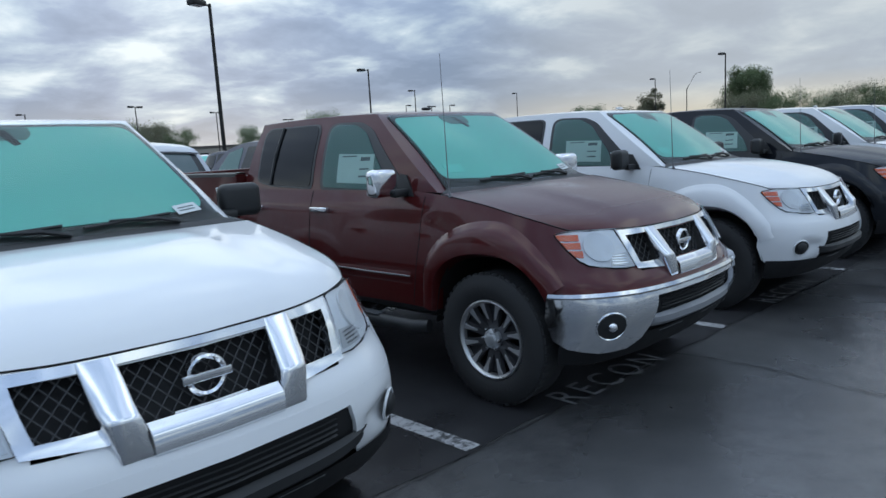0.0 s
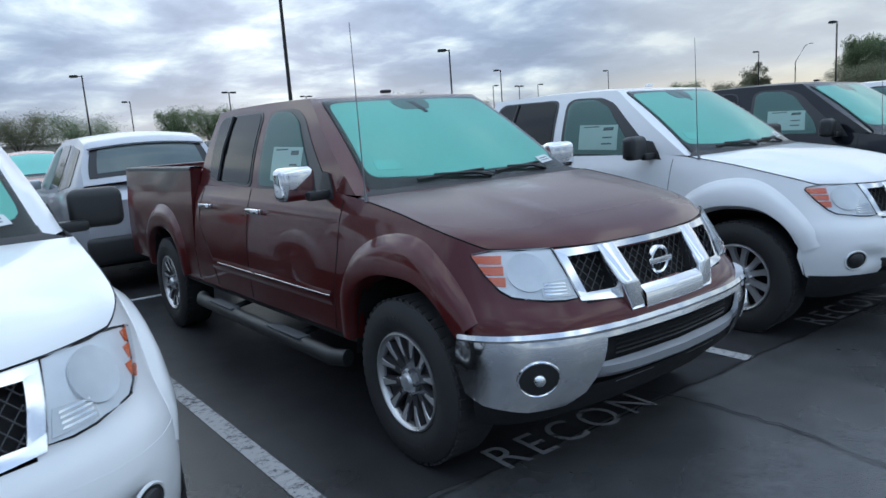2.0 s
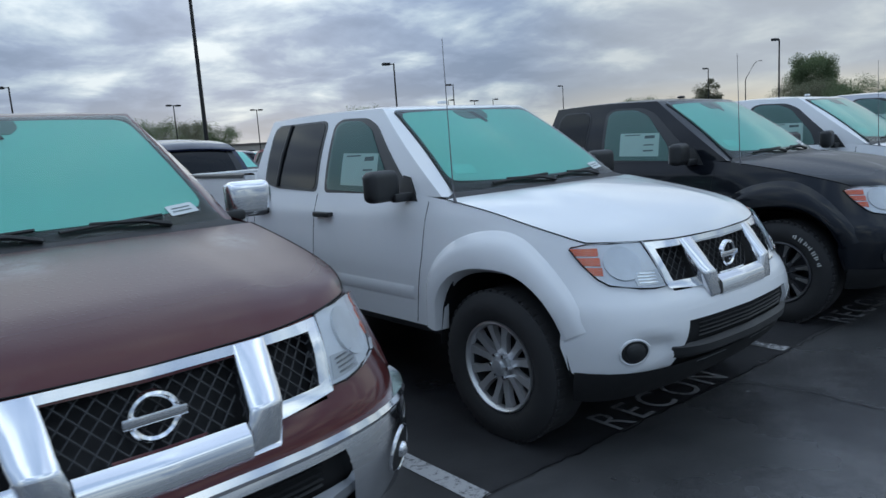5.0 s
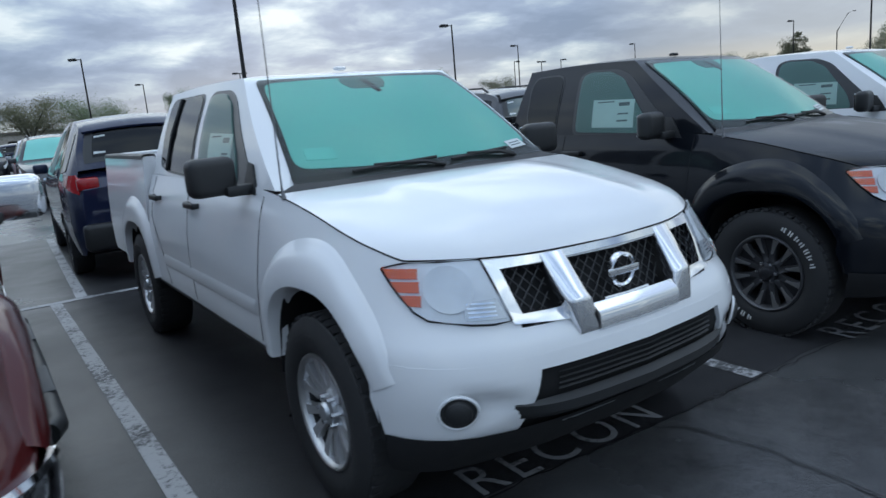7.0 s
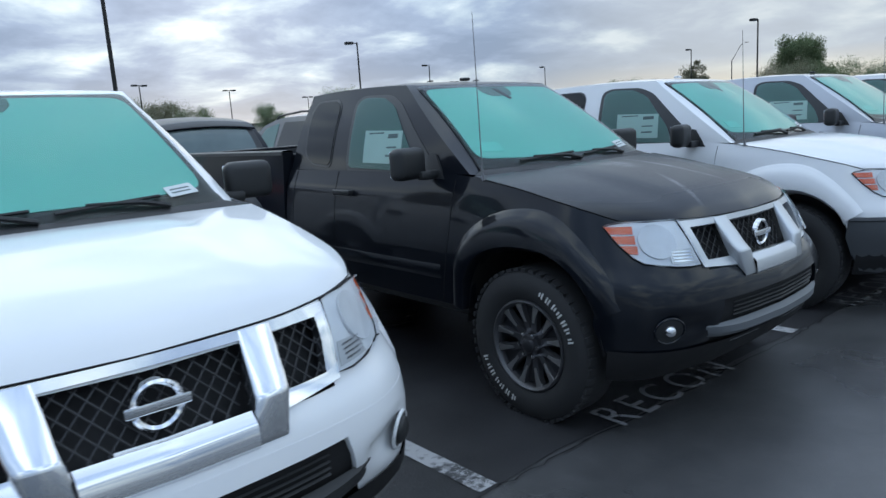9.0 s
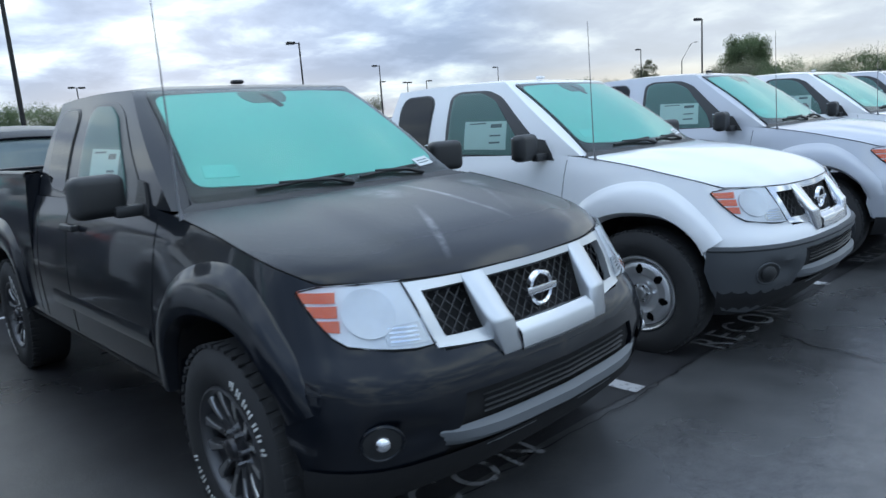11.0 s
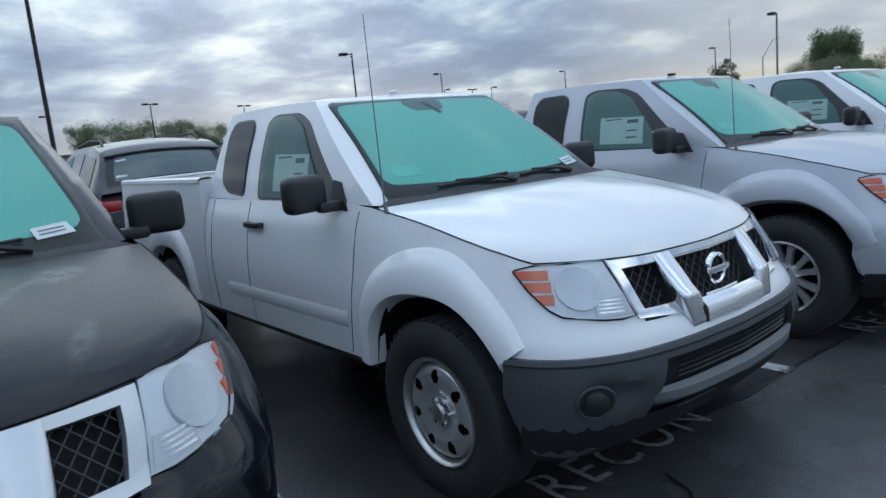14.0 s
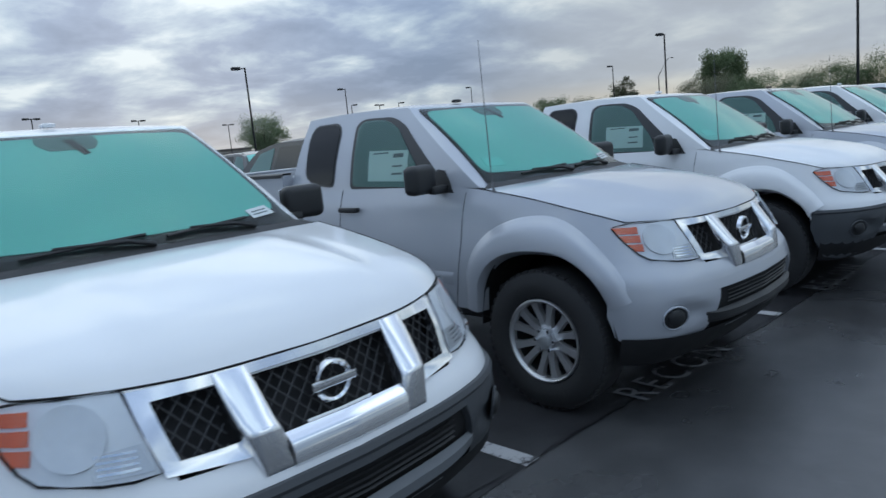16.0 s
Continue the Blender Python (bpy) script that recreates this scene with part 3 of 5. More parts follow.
        if style != "spoke":   # machined faces on the outer half of each spoke
            for k in range(n):
                m = Matrix.Rotation(2 * math.pi * k / n, 4, "X")
                for q in (-1, 1):
                    bm = bmesh.new()
                    rows = []
                    for rr, off, w, xx in ((0.115, 0.026, 0.007, 0.094), (0.160, 0.043, 0.013, 0.1035), (0.206, 0.062, 0.024, 0.1075)):
                        rows.append([m @ Vector(((xx - 0.008) * o, q * off - w, rr)), m @ Vector((xx * o, q * off - w * 0.8, rr)), m @ Vector((xx * o, q * off + w * 0.8, rr)), m @ Vector(((xx - 0.008) * o, q * off + w, rr))])
                    grid(bm, rows)
                    part("machined_face", bm, BRIGHT_ALLOY if style == "machined" else ALLOY, hub)
        if style != "spoke":   # dark pockets between the pairs
            for k in range(n):
                bm = bmesh.new()
                m = Matrix.Rotation(2 * math.pi * k / n, 4, "X")
                grid(bm, [[m @ Vector(((0.066 + 0.1 * (rr - 0.06)) * o, -w, rr)), m @ Vector(((0.066 + 0.1 * (rr - 0.06)) * o, w, rr))] for rr, w in ((0.06, 0.012), (0.12, 0.028), (0.2, 0.05))])
                part("pocket", bm, DARK_ALLOY, hub)
    bm = bmesh.new()
    lathe(bm, [(0.05 * o, 0.062), (0.098 * o, 0.058), (0.106 * o, 0.040), (0.120 * o, 0.034), (0.126 * o, 0.022), (0.127 * o, 0.001)], 24)
    part("hub_cap", bm, ALLOY if style == "steel" else DARK_ALLOY if style == "pro" else STEEL, hub)
    for k in range(6):
        m = Matrix.Rotation(2 * math.pi * (k + 0.5) / 6, 4, "X")
        bm = bmesh.new()
        lathe(bm, [(0.07 * o, 0.012), (0.112 * o, 0.011), (0.115 * o, 0.001)], 6)
        bmesh.ops.translate(bm, vec=m @ Vector((0, 0, 0.050 if style == "steel" else 0.060)), verts=bm.verts)
        part("lug_nut", bm, CHROME, hub)
    return hub


def pickup(label, coat, cab="king", long_bed=False, bumper="body", wheels="spoke", bright=False, boards=False, grille=None, group="parked pickup trucks", tag_side=1):
    """A mid-size pickup truck with its nose at the origin, facing -y."""
    grille = grille or CHROME
    root = thing("pickup_truck", label, "pickup truck", group)
    rear_axle = FRONT_AXLE + (3.55 if long_bed else 3.20)
    end = 5.56 if long_bed else 5.21
    cab_end = 3.62 if cab == "crew" else 3.28
    box_start = cab_end + 0.014

    # lower body: fascia, fenders and doors in one skin
    bm = bmesh.new()
    ys = [0.56 + 0.025 * k for k in range(40)] + [1.58 + (cab_end - 1.58) * k / 16 for k in range(17)]
    ss = [0.0 + 1.14 * k / 40 for k in range(41)] + [s_of_y(y) for y in ys]
    rows = []
    for s in [-v for v in reversed(ss[1:])] + ss:
        y = flat_skin(s, 0.6).y
        if abs(s) < 1.02:
            lo = 0.315
        elif y < 1.33:
            lo = arch(y, FRONT_AXLE, 0.315 if y < FRONT_AXLE else 0.50)
        else:
            lo = 0.50
        hi = top_edge(s)
        rows.append([skin(s, lo + (hi - lo) * k / 22) for k in range(23)])
    made = grid(bm, rows)
    hole = []
    for f in bm.faces:
        c = f.calc_center_median()
        if c.y < 0.46 and max(v.co.z for v in f.verts) < 0.680:
            hole.append(f)
        elif c.y < 0.35 and 0.788 < c.z < 0.958 and abs(c.x) < 0.475 + (c.z - 0.80) * 0.22:
            hole.append(f)
    bmesh.ops.delete(bm, geom=hole, context="FACES")
    body = part("body", bm, coat, root)

    # arch flares
    for side in (-1, 1):
        for cy, base, under in ((FRONT_AXLE, "front", 0), (rear_axle, "rear", 0)):
            bm = bmesh.new()
            rows = []
            for k in range(33):
                y = cy - 0.447 + 0.894 * k / 32
                if base == "front" and k < 16 and arch(y, cy, 0.36) < (0.55 if bumper == "body" else 0.66):
                    continue
                z = arch(y, cy, 0.36 if (k < 16 and base == "front") else 0.50)
                d = Vector((0, y - cy, z - 0.40)).normalized()
                fade = min(1.0, max(0.0, (z - 0.56) / 0.24)) if base == "front" and k < 16 else 1.0
                wide = 0.105 + 0.085 * max(0.0, d.z) ** 2
                pts = []
                for w, out in ((-0.02 / wide, -0.05), (-0.006 / wide, 0.022), (0.0, 0.032), (0.12, 0.036), (0.30, 0.037), (0.48, 0.036), (0.60, 0.033), (0.70, 0.027), (0.79, 0.018), (0.88, 0.009), (0.96, 0.002), (1.0, -0.004)):
                    yy, zz = y + d.y * w * wide, z + d.z * w * wide
                    if base == "front":
                        pts.append(skin(side * s_of_y(yy), zz, out * fade if out > 0 else out))
                    else:
                        p = flank(yy, zz, side, True)
                        pts.append((p[0] + side * out, p[1], p[2]))
                rows.append(pts)
            grid(bm, rows)
            part("arch_flare", bm, coat, root)
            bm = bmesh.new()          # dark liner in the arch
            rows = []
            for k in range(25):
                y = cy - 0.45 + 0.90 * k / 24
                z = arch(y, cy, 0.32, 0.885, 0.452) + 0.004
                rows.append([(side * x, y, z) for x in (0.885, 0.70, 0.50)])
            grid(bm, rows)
            part("wheel_liner", bm, GAP_AND_SHADOW, root)

    # hood
    bm = bmesh.new()
    n, m_, s_end = 32, 24, s_of_y(1.27)
    hood_top = [[None] * (n + 1) for _ in range(m_ + 1)]

    def seam(s):
        return skin(s, top_edge(s)) + Vector((0, 0, 0.004))

    def rear(u):
        e = seam(s_end)
        return Vector((u * e.x, e.y - 0.09 * (1 - u * u), e.z + 0.012 * (1 - u * u)))
    for j in range(m_ + 1):
        v = j / m_
        sv = CORNER + v * (s_end - CORNER)
        for i in range(n + 1):
            u = -1 + 2 * i / n
            c0, c1 = seam(u * CORNER), rear(u)
            d0, d1 = seam(-sv), seam(sv)
            q = (u + 1) / 2
            p = c0.lerp(c1, v) + d0.lerp(d1, q) - (seam(-CORNER).lerp(seam(CORNER), q)).lerp(seam(-s_end).lerp(seam(s_end), q), v)
            nose = 0.026 * (1 - math.exp(-v / 0.07)) * (1 - v) * (1 - u ** 6)
            crown = nose + 0.036 * math.sin(math.pi * min(1, v * 1.0)) ** 0.6 * (1 - u * u) * (1 if 0 < v < 1 else 0)
            ridge = 0.014 * (1 / (1 + math.exp((abs(u) - 0.5) * 48))) * min(1, v * 4) * min(1, (1 - v) * 6)
            p.z += crown + ridge
            hood_top[j][i] = p
    grid(bm, hood_top)
    part("hood", bm, coat, root)
    bm = bmesh.new()          # shut line round the hood
    edge = [seam(s) + Vector((0, 0, 0.001)) for s in np.linspace(-s_end, s_end, 60)]
    tube(bm, edge, 0.0022, 5)
    part("hood_gap", bm, GAP_AND_SHADOW, root)

    # cab above the belt
    bm = bmesh.new()
    ring_lo, ring_hi = [], []
    for k in range(25):
        a = -1 + 2 * k / 24
        ring_lo.append(shield(a, 0)); ring_hi.append(shield(a, 1))
    back = cab_end - 0.05
    for k in range(1, 19):
        t = k / 18
        yb, yt = 1.31 + (cab_end - 0.03 - 1.31) * t, 2.05 + (back - 0.07 - 2.05) * t
        ring_lo.append(Vector((0.815, yb, 1.215 + 0.015 * t)))
        ring_hi.append(Vector((0.612 + 0.015 * math.sin(math.pi * t), yt, 1.738 + 0.02 * math.sin(math.pi * t * 0.8))))
    for k in range(1, 9):
        t = k / 8
        ring_lo.append(Vector((0.80 - 1.60 * t, cab_end, 1.23)))
        ring_hi.append(Vector((0.60 - 1.20 * t, back - 0.05 + 0.03 * math.sin(math.pi * t), 1.75)))
    for k in range(1, 19):
        t = 1 - k / 18
        yb, yt = 1.31 + (cab_end - 0.03 - 1.31) * t, 2.05 + (back - 0.07 - 2.05) * t
        ring_lo.append(Vector((-0.815, yb, 1.215 + 0.015 * t)))
        ring_hi.append(Vector((-0.612 - 0.015 * math.sin(math.pi * t), yt, 1.738 + 0.02 * math.sin(math.pi * t * 0.8))))
    centre = Vector((0, (2.0 + back) / 2, 1.74))
    rows = []
    for j in range(11):
        v = j / 10
        row = []
        for i, (a, b) in enumerate(zip(ring_lo, ring_hi)):
            if i < 25:
                row.append(shield(-1 + 2 * i / 24, v))
            else:
                p = a.lerp(b, v)
                if not 43 <= i <= 49:
                    p.x = math.copysign(cab_side(p.y, p.z).x, p.x)
                row.append(p)
        rows.append(row)
    ring_hi = [p.copy() for p in rows[-1]]
    for k in (0.985, 0.96, 0.92, 0.86, 0.75, 0.6, 0.4, 0.2, 0.02):
        rows.append([Vector((centre.x + (p.x - centre.x) * k, centre.y + (p.y - centre.y) * k, p.z + (1.785 - p.z) * (1 - k ** 2.2) * 0.95)) for p in ring_hi])
    grid(bm, rows, closed=True)
    part("cab", bm, coat, root)

    # windshield: dark border, sunshade behind it, glass
    bm = bmesh.new()
    patch(bm, rounded([(-0.985, 0.015), (0.985, 0.015), (0.965, 0.965), (-0.965, 0.965)], 0.05), shield, 0.004, 0.008, 0.1)
    wind = part("windshield", bm, FRIT, root)
    bm = bmesh.new()
    patch(bm, rounded([(-0.945, 0.135), (-0.5, 0.105), (0.5, 0.105), (0.945, 0.135), (0.925, 0.915), (0.5, 0.93), (-0.5, 0.93), (-0.925, 0.915)], 0.09), shield, 0.0075, 0.003, 0.1)
    part("sunshade", bm, SHADE, wind, "teal reflective sunshade behind the windshield")
    bm = bmesh.new()          # dotted sun band, mirror foot
    patch(bm, rounded([(-0.26, 0.86), (-0.20, 0.80), (0.10, 0.80), (0.16, 0.86), (0.16, 0.925), (-0.26, 0.925)], 0.02), shield, 0.0095, 0.002, 0.1)
    part("shade_band", bm, SHADE_PALE, wind)
    bm = bmesh.new()
    patch(bm, [(-0.86, 0.19), (-0.66, 0.18), (-0.66, 0.27), (-0.855, 0.28)], shield, 0.0095, 0.002, 0.1)
    part("registration_sheet", bm, SHADE_LIGHT, wind)
    bm = bmesh.new()
    patch(bm, [(-0.075, 0.90), (0.0, 0.745), (0.05, 0.76), (0.0, 0.90)], shield, 0.0105, 0.002, 0.1)
    part("mirror_foot", bm, FRIT, wind)
    bm = bmesh.new()
    patch(bm, rounded([(-0.98, 0.02), (0.98, 0.02), (0.96, 0.96), (-0.96, 0.96)], 0.05), shield, 0.0125, 0.001, 0.1)
    glass = part("glass", bm, PANE, wind)
    glass.visible_shadow = False
    bm = bmesh.new()
    patch(bm, [(0.70, 0.085), (0.88, 0.10), (0.86, 0.165), (0.69, 0.150)], shield, 0.016, 0.002, 0.1)
    tag = part("inspection_tag", bm, PAPER, root, "white paper tag on the windshield")
    for zz in (0.105, 0.125):
        bm = bmesh.new()
        patch(bm, [(0.72, zz), (0.84, zz + 0.01), (0.838, zz + 0.017), (0.718, zz + 0.007)], shield, 0.0172, 0.001, 0.1)
        part("print", bm, PRINT, tag)
    bm = bmesh.new()          # cowl panel
    rows = []
    for k in range(25):
        u = -1 + 2 * k / 24
        a = rear(u)
        rows.append([a + Vector((0, -0.01, -0.03)), a + Vector((0, 0.012, -0.006)), shield(u * 0.99, 0.03) + Vector((0, -0.01, 0.008)), shield(u * 0.99, 0.08) + Vector((0, 0, 0.006))])
    grid(bm, rows)
    part("cowl", bm, PLASTIC, root)
    for x0, x1 in ((-0.62, 0.02), (0.10, 0.66)):
        bm = bmesh.new()
        tube(bm, [shield(x1, 0.03, 0.022), shield(x1 - 0.14, 0.060, 0.032), shield(x0 + 0.15, 0.085, 0.028)], [0.011, 0.010, 0.006], 6)
        tube(bm, [shield(x0, 0.062, 0.022), shield((x0 + x1) / 2, 0.080, 0.024), shield(x1 - 0.02, 0.095, 0.022)], 0.007, 6)
        part("wiper", bm, PLASTIC, root)

    # side windows
    for side in (-1, 1):
        def flat(y, z, lift=0.0, side=side):
            return cab_side(y, z, lift, side)
        front = [(1.80, 1.225), (2.50, 1.245), (2.53, 1.655), (2.46, 1.685), (2.24, 1.674), (2.10, 1.615), (1.86, 1.36)]
        bm = bmesh.new()
        patch(bm, rounded([(1.52, 1.185), (2.535, 1.225), (2.565, 1.67), (2.48, 1.703), (2.18, 1.690), (2.04, 1.635)], 0.05), flat, 0.004, 0.010, 0.08)
        frame_ = part("door_window", bm, FRIT, root)
        bm = bmesh.new()
        patch(bm, rounded(front, 0.04), flat, 0.007, 0.003, 0.08)
        part("side_shade", bm, SHADE_PALE, frame_, "side window with a teal shade behind it")
        bm = bmesh.new()
        patch(bm, [(1.93, 1.265), (2.33, 1.275), (2.35, 1.475), (1.95, 1.462)], flat, 0.0095, 0.002, 0.1)
        sticker = part("window_sticker", bm, plain_sticker, frame_, "pale printed price sheet in the side window")
        for y0, y1, z0, z1 in ((1.99, 2.09, 1.42, 1.445), (1.99, 2.09, 1.36, 1.37), (1.99, 2.09, 1.31, 1.322), (2.14, 2.30, 1.45, 1.458)):
            bm = bmesh.new()
            patch(bm, [(y0, z0), (y1, z0), (y1, z1), (y0, z1)], flat, 0.0106, 0.001, 0.2)
            part("print", bm, PRINT, sticker)
        bm = bmesh.new()
        patch(bm, rounded(front, 0.04), flat, 0.0125, 0.001, 0.1)
        g = part("pane", bm, PANE, frame_)
        g.visible_shadow = False
        if cab == "crew":
            quarter = [(2.66, 1.245), (3.20, 1.265), (3.40, 1.30), (3.42, 1.66), (3.36, 1.70), (2.72, 1.695), (2.68, 1.66)]
        else:
            quarter = [(2.74, 1.255), (2.98, 1.275), (3.09, 1.34), (3.11, 1.62), (3.06, 1.69), (2.80, 1.69), (2.74, 1.64)]
        bm = bmesh.new()
        mid_y, mid_z = sum(p[0] for p in quarter) / 7, sum(p[1] for p in quarter) / 7
        patch(bm, rounded([(mid_y + (a - mid_y) * 1.07, mid_z + (b - mid_z) * 1.06) for a, b in quarter], 0.05), flat, 0.004, 0.010, 0.08)
        rim_ = part("rear_window", bm, FRIT, root)
        bm = bmesh.new()
        patch(bm, rounded(quarter, 0.05), flat, 0.0075, 0.003, 0.1)
        part("tinted_glass", bm, TINT, rim_, "dark tinted rear side glass")
        if cab == "crew":
            bm = bmesh.new()
            tube(bm, [cab_side(3.20, 1.26, 0.014, side), cab_side(3.185, 1.48, 0.016, side), cab_side(3.17, 1.70, 0.014, side)], 0.012, 6)
            part("window_bar", bm, PLASTIC, rim_)
        # doors: shut lines, handles, mouldings
        seams = [[(1.40, 1.19), (1.42, 0.9), (1.50, 0.52)], [(2.60, 1.22), (2.60, 0.9), (2.60, 0.52)]]
        if cab == "crew":
            seams.append([(3.47, 1.22), (3.52, 0.95), (3.30, 0.75), (3.22, 0.52)])
        else:
            seams.append([(3.16, 1.22), (3.18, 0.9), (3.16, 0.52)])
        for line in seams:
            bm = bmesh.new()
            pts = []
            for (y0, z0), (y1, z1) in zip(line, line[1:]):
                pts += [skin(side * s_of_y(y0 + (y1 - y0) * k / 6), z0 + (z1 - z0) * k / 6, 0.0005) for k in range(7)]
            tube(bm, pts, 0.0024, 5)
            part("door_gap", bm, GAP_AND_SHADOW, root)
        for y in ((2.46, 3.34) if cab == "crew" else (2.48,)):
            bm = bmesh.new()
            p = skin(side * s_of_y(y), 1.085, 0.03)
            box(bm, p, (0.022, 0.20, 0.036), 0.010, 3)
            for dy in (-0.085, 0.085):
                box(bm, p + Vector((-side * 0.018, dy, 0)), (0.034, 0.028, 0.03), 0.006)
            part("door_handle", bm, CHROME if bright else PLASTIC, root, "chrome door handle" if bright else "black door handle")
        bm = bmesh.new()
        rows = []
        for k in range(25):
            y = 1.50 + (cab_end - 0.35 - 1.50) * k / 24
            rows.append([skin(side * s_of_y(y), z, d) for z, d in ((0.640, 0.0), (0.655, 0.005), (0.70, 0.006), (0.72, 0.0))])
        grid(bm, rows)
        part("side_moulding", bm, coat, root)
        bm = bmesh.new()          # sill under the doors
        rows = []
        for k in range(13):
            y = 1.30 + (rear_axle - 0.42 - 1.30) * k / 12
            rows.append([(side * x, y, z) for x, z in ((0.893, 0.505), (0.875, 0.47), (0.80, 0.43), (0.62, 0.43))])
        grid(bm, rows)
        part("sill", bm, PLASTIC, root)
        # mirror
        bm = bmesh.new()
        box(bm, (side * 0.985, 1.62, 1.285), (0.22, 0.105, 0.175), 0.040, 4, Matrix.Rotation(side * -0.16, 4, "Z"))
        mirror = part("mirror", bm, CHROME if bright else PLASTIC, root, "chrome mirror cap" if bright else "black mirror cap")
        bm = bmesh.new()
        box(bm, (side * 0.86, 1.585, 1.215), (0.16, 0.06, 0.05), 0.015, 2)
        patch(bm, [(1.50, 1.185), (1.68, 1.195), (1.66, 1.33), (1.60, 1.32)], flat, 0.012, 0.012, 0.2)
        part("mirror_arm", bm, PLASTIC, mirror)
        bm = bmesh.new()
        box(bm, (side * 0.985, 1.674, 1.285), (0.185, 0.006, 0.14), 0.002, 1, Matrix.Rotation(side * -0.16, 4, "Z"))
        part("mirror_glass", bm, CHROME, mirror)

    # front lamps and grille
    for side in (-1, 1):
        lamp_ = [(0.575, 0.997), (0.545, 0.915), (0.513, 0.802), (0.58, 0.800), (0.65, 0.806), (0.79, 0.828), (0.835, 0.855), (0.90, 0.918), (0.968, 0.984), (0.955, 0.992), (0.86, 1.003), (0.72, 1.000)]
        bm = bmesh.new()
        patch(bm, [(side * a, b) for a, b in lamp_], skin_both, 0.004, 0.02, 0.05)
        lamp = part("headlight", bm, BOWL, root, "clear headlight with amber corner")
        inner = 0.0 if side < 0 else 0.85
        bm = bmesh.new()
        for lo, hi in ((0.868, 0.902), (0.910, 0.944), (0.952, 0.984)):
            patch(bm, [(side * a, b) for a, b in ((0.805 + inner * (hi - 0.86), lo), (0.822 + 1.02 * (lo - 0.845), lo + 0.004), (0.822 + 1.02 * (hi - 0.845), hi + 0.003), (0.800 + inner * (hi - 0.86), hi))], skin_both, 0.009, 0.005, 0.04)
        part("turn_lens", bm, AMBER, lamp, "amber corner lens")
        for cs, cz, rs, rz in ((0.705, 0.915, 0.086, 0.072),):      # round bowls behind the lens
            def bowl(a, z, up, cs=cs, cz=cz, rs=rs, rz=rz):
                q = min(1.0, ((abs(a) - cs) / rs) ** 2 + ((z - cz) / rz) ** 2)
                return skin(a, z, up - 0.008 * (1 - q))
            bm = bmesh.new()
            patch(bm, [(side * (cs + rs * math.cos(t)), cz + rz * math.sin(t)) for t in np.linspace(0, 2 * math.pi, 24, endpoint=False)], bowl, 0.013, 0.008, 0.014)
            part("reflector", bm, REFLECTOR, lamp)
        for k in range(4):        # ribs of the lower reflector
            bm = bmesh.new()
            patch(bm, [(side * a, b) for a, b in ((0.560, 0.822 + 0.013 * k), (0.655, 0.826 + 0.013 * k), (0.655, 0.832 + 0.013 * k), (0.562, 0.828 + 0.013 * k))], skin_both, 0.012, 0.004, 0.05)
            part("rib", bm, CHROME, lamp)
        bm = bmesh.new()
        patch(bm, [(side * a, b) for a, b in ((0.528, 0.812), (0.665, 0.818), (0.668, 0.872), (0.550, 0.878))], skin_both, 0.008, 0.003, 0.04)
        part("lower_reflector", bm, STEEL, lamp)
        bm = bmesh.new()
        patch(bm, [(side * a, b) for a, b in lamp_], skin_both, 0.020, 0.018, 0.05)
        ln = part("lens", bm, LENS, lamp)
        ln.visible_shadow = False
        bm = bmesh.new()
        tube(bm, [skin(side * a, b, 0.004) for a, b in lamp_ + lamp_[:1]], 0.0038, 5)
        part("lamp_gap", bm, GAP_AND_SHADOW, lamp)
    bm = bmesh.new()          # upper bar of the surround
    patch(bm, [(-0.568, 0.990), (-0.555, 0.958), (-0.24, 0.962), (0.24, 0.962), (0.555, 0.958), (0.568, 0.990), (0.3, 0.986), (-0.3, 0.986)], skin_both, 0.008, 0.03, 0.06)
    grill = part("grille", bm, grille, root, "bright angled grille surround")
    bm = bmesh.new()          # near-black sheet that paints the shade of the hollow behind the mesh
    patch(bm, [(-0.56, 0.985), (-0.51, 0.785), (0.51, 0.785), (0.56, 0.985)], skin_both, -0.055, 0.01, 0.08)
    part("grille_back", bm, GAP_AND_SHADOW, grill)
    for side in (-1, 1):
        bm = bmesh.new()      # outer frame of the side slot
        patch(bm, [(side * a, b) for a, b in ((0.568, 0.990), (0.508, 0.795), (0.462, 0.795), (0.472, 0.825), (0.512, 0.965))], skin_both, 0.008, 0.03, 0.05)
        patch(bm, [(side * a, b) for a, b in ((0.516, 0.812), (0.508, 0.788), (0.28, 0.768), (0.30, 0.812), (0.36, 0.812), (0.47, 0.815), (0.52, 0.83))], skin_both, 0.0095, 0.03, 0.05)
        part("slot_frame", bm, grille, grill)
        bm = bmesh.new()      # thick slanting strut
        rows = []
        for z, a, b, d in ((0.984, 0.243, 0.345, 0.010), (0.93, 0.232, 0.338, 0.026), (0.850, 0.220, 0.325, 0.052), (0.822, 0.215, 0.318, 0.063), (0.810, 0.213, 0.315, 0.066), (0.800, 0.211, 0.312, 0.064), (0.732, 0.200, 0.292, 0.012), (0.722, 0.202, 0.288, 0.0)):
            rows.append([skin(side * (a + (b - a) * q), z, 0.003 + (d - 0.003) * math.sin(math.pi * q) ** 0.12) for q in (0, 0.008, 0.03, 0.10, 0.3, 0.5, 0.7, 0.90, 0.97, 0.992, 1)])
        grid(bm, rows)
        part("strut", bm, grille, grill)
    bm = bmesh.new()          # chrome sill of the middle opening
    rows = []
    for k in range(13):
        s = -0.205 + 0.41 * k / 12
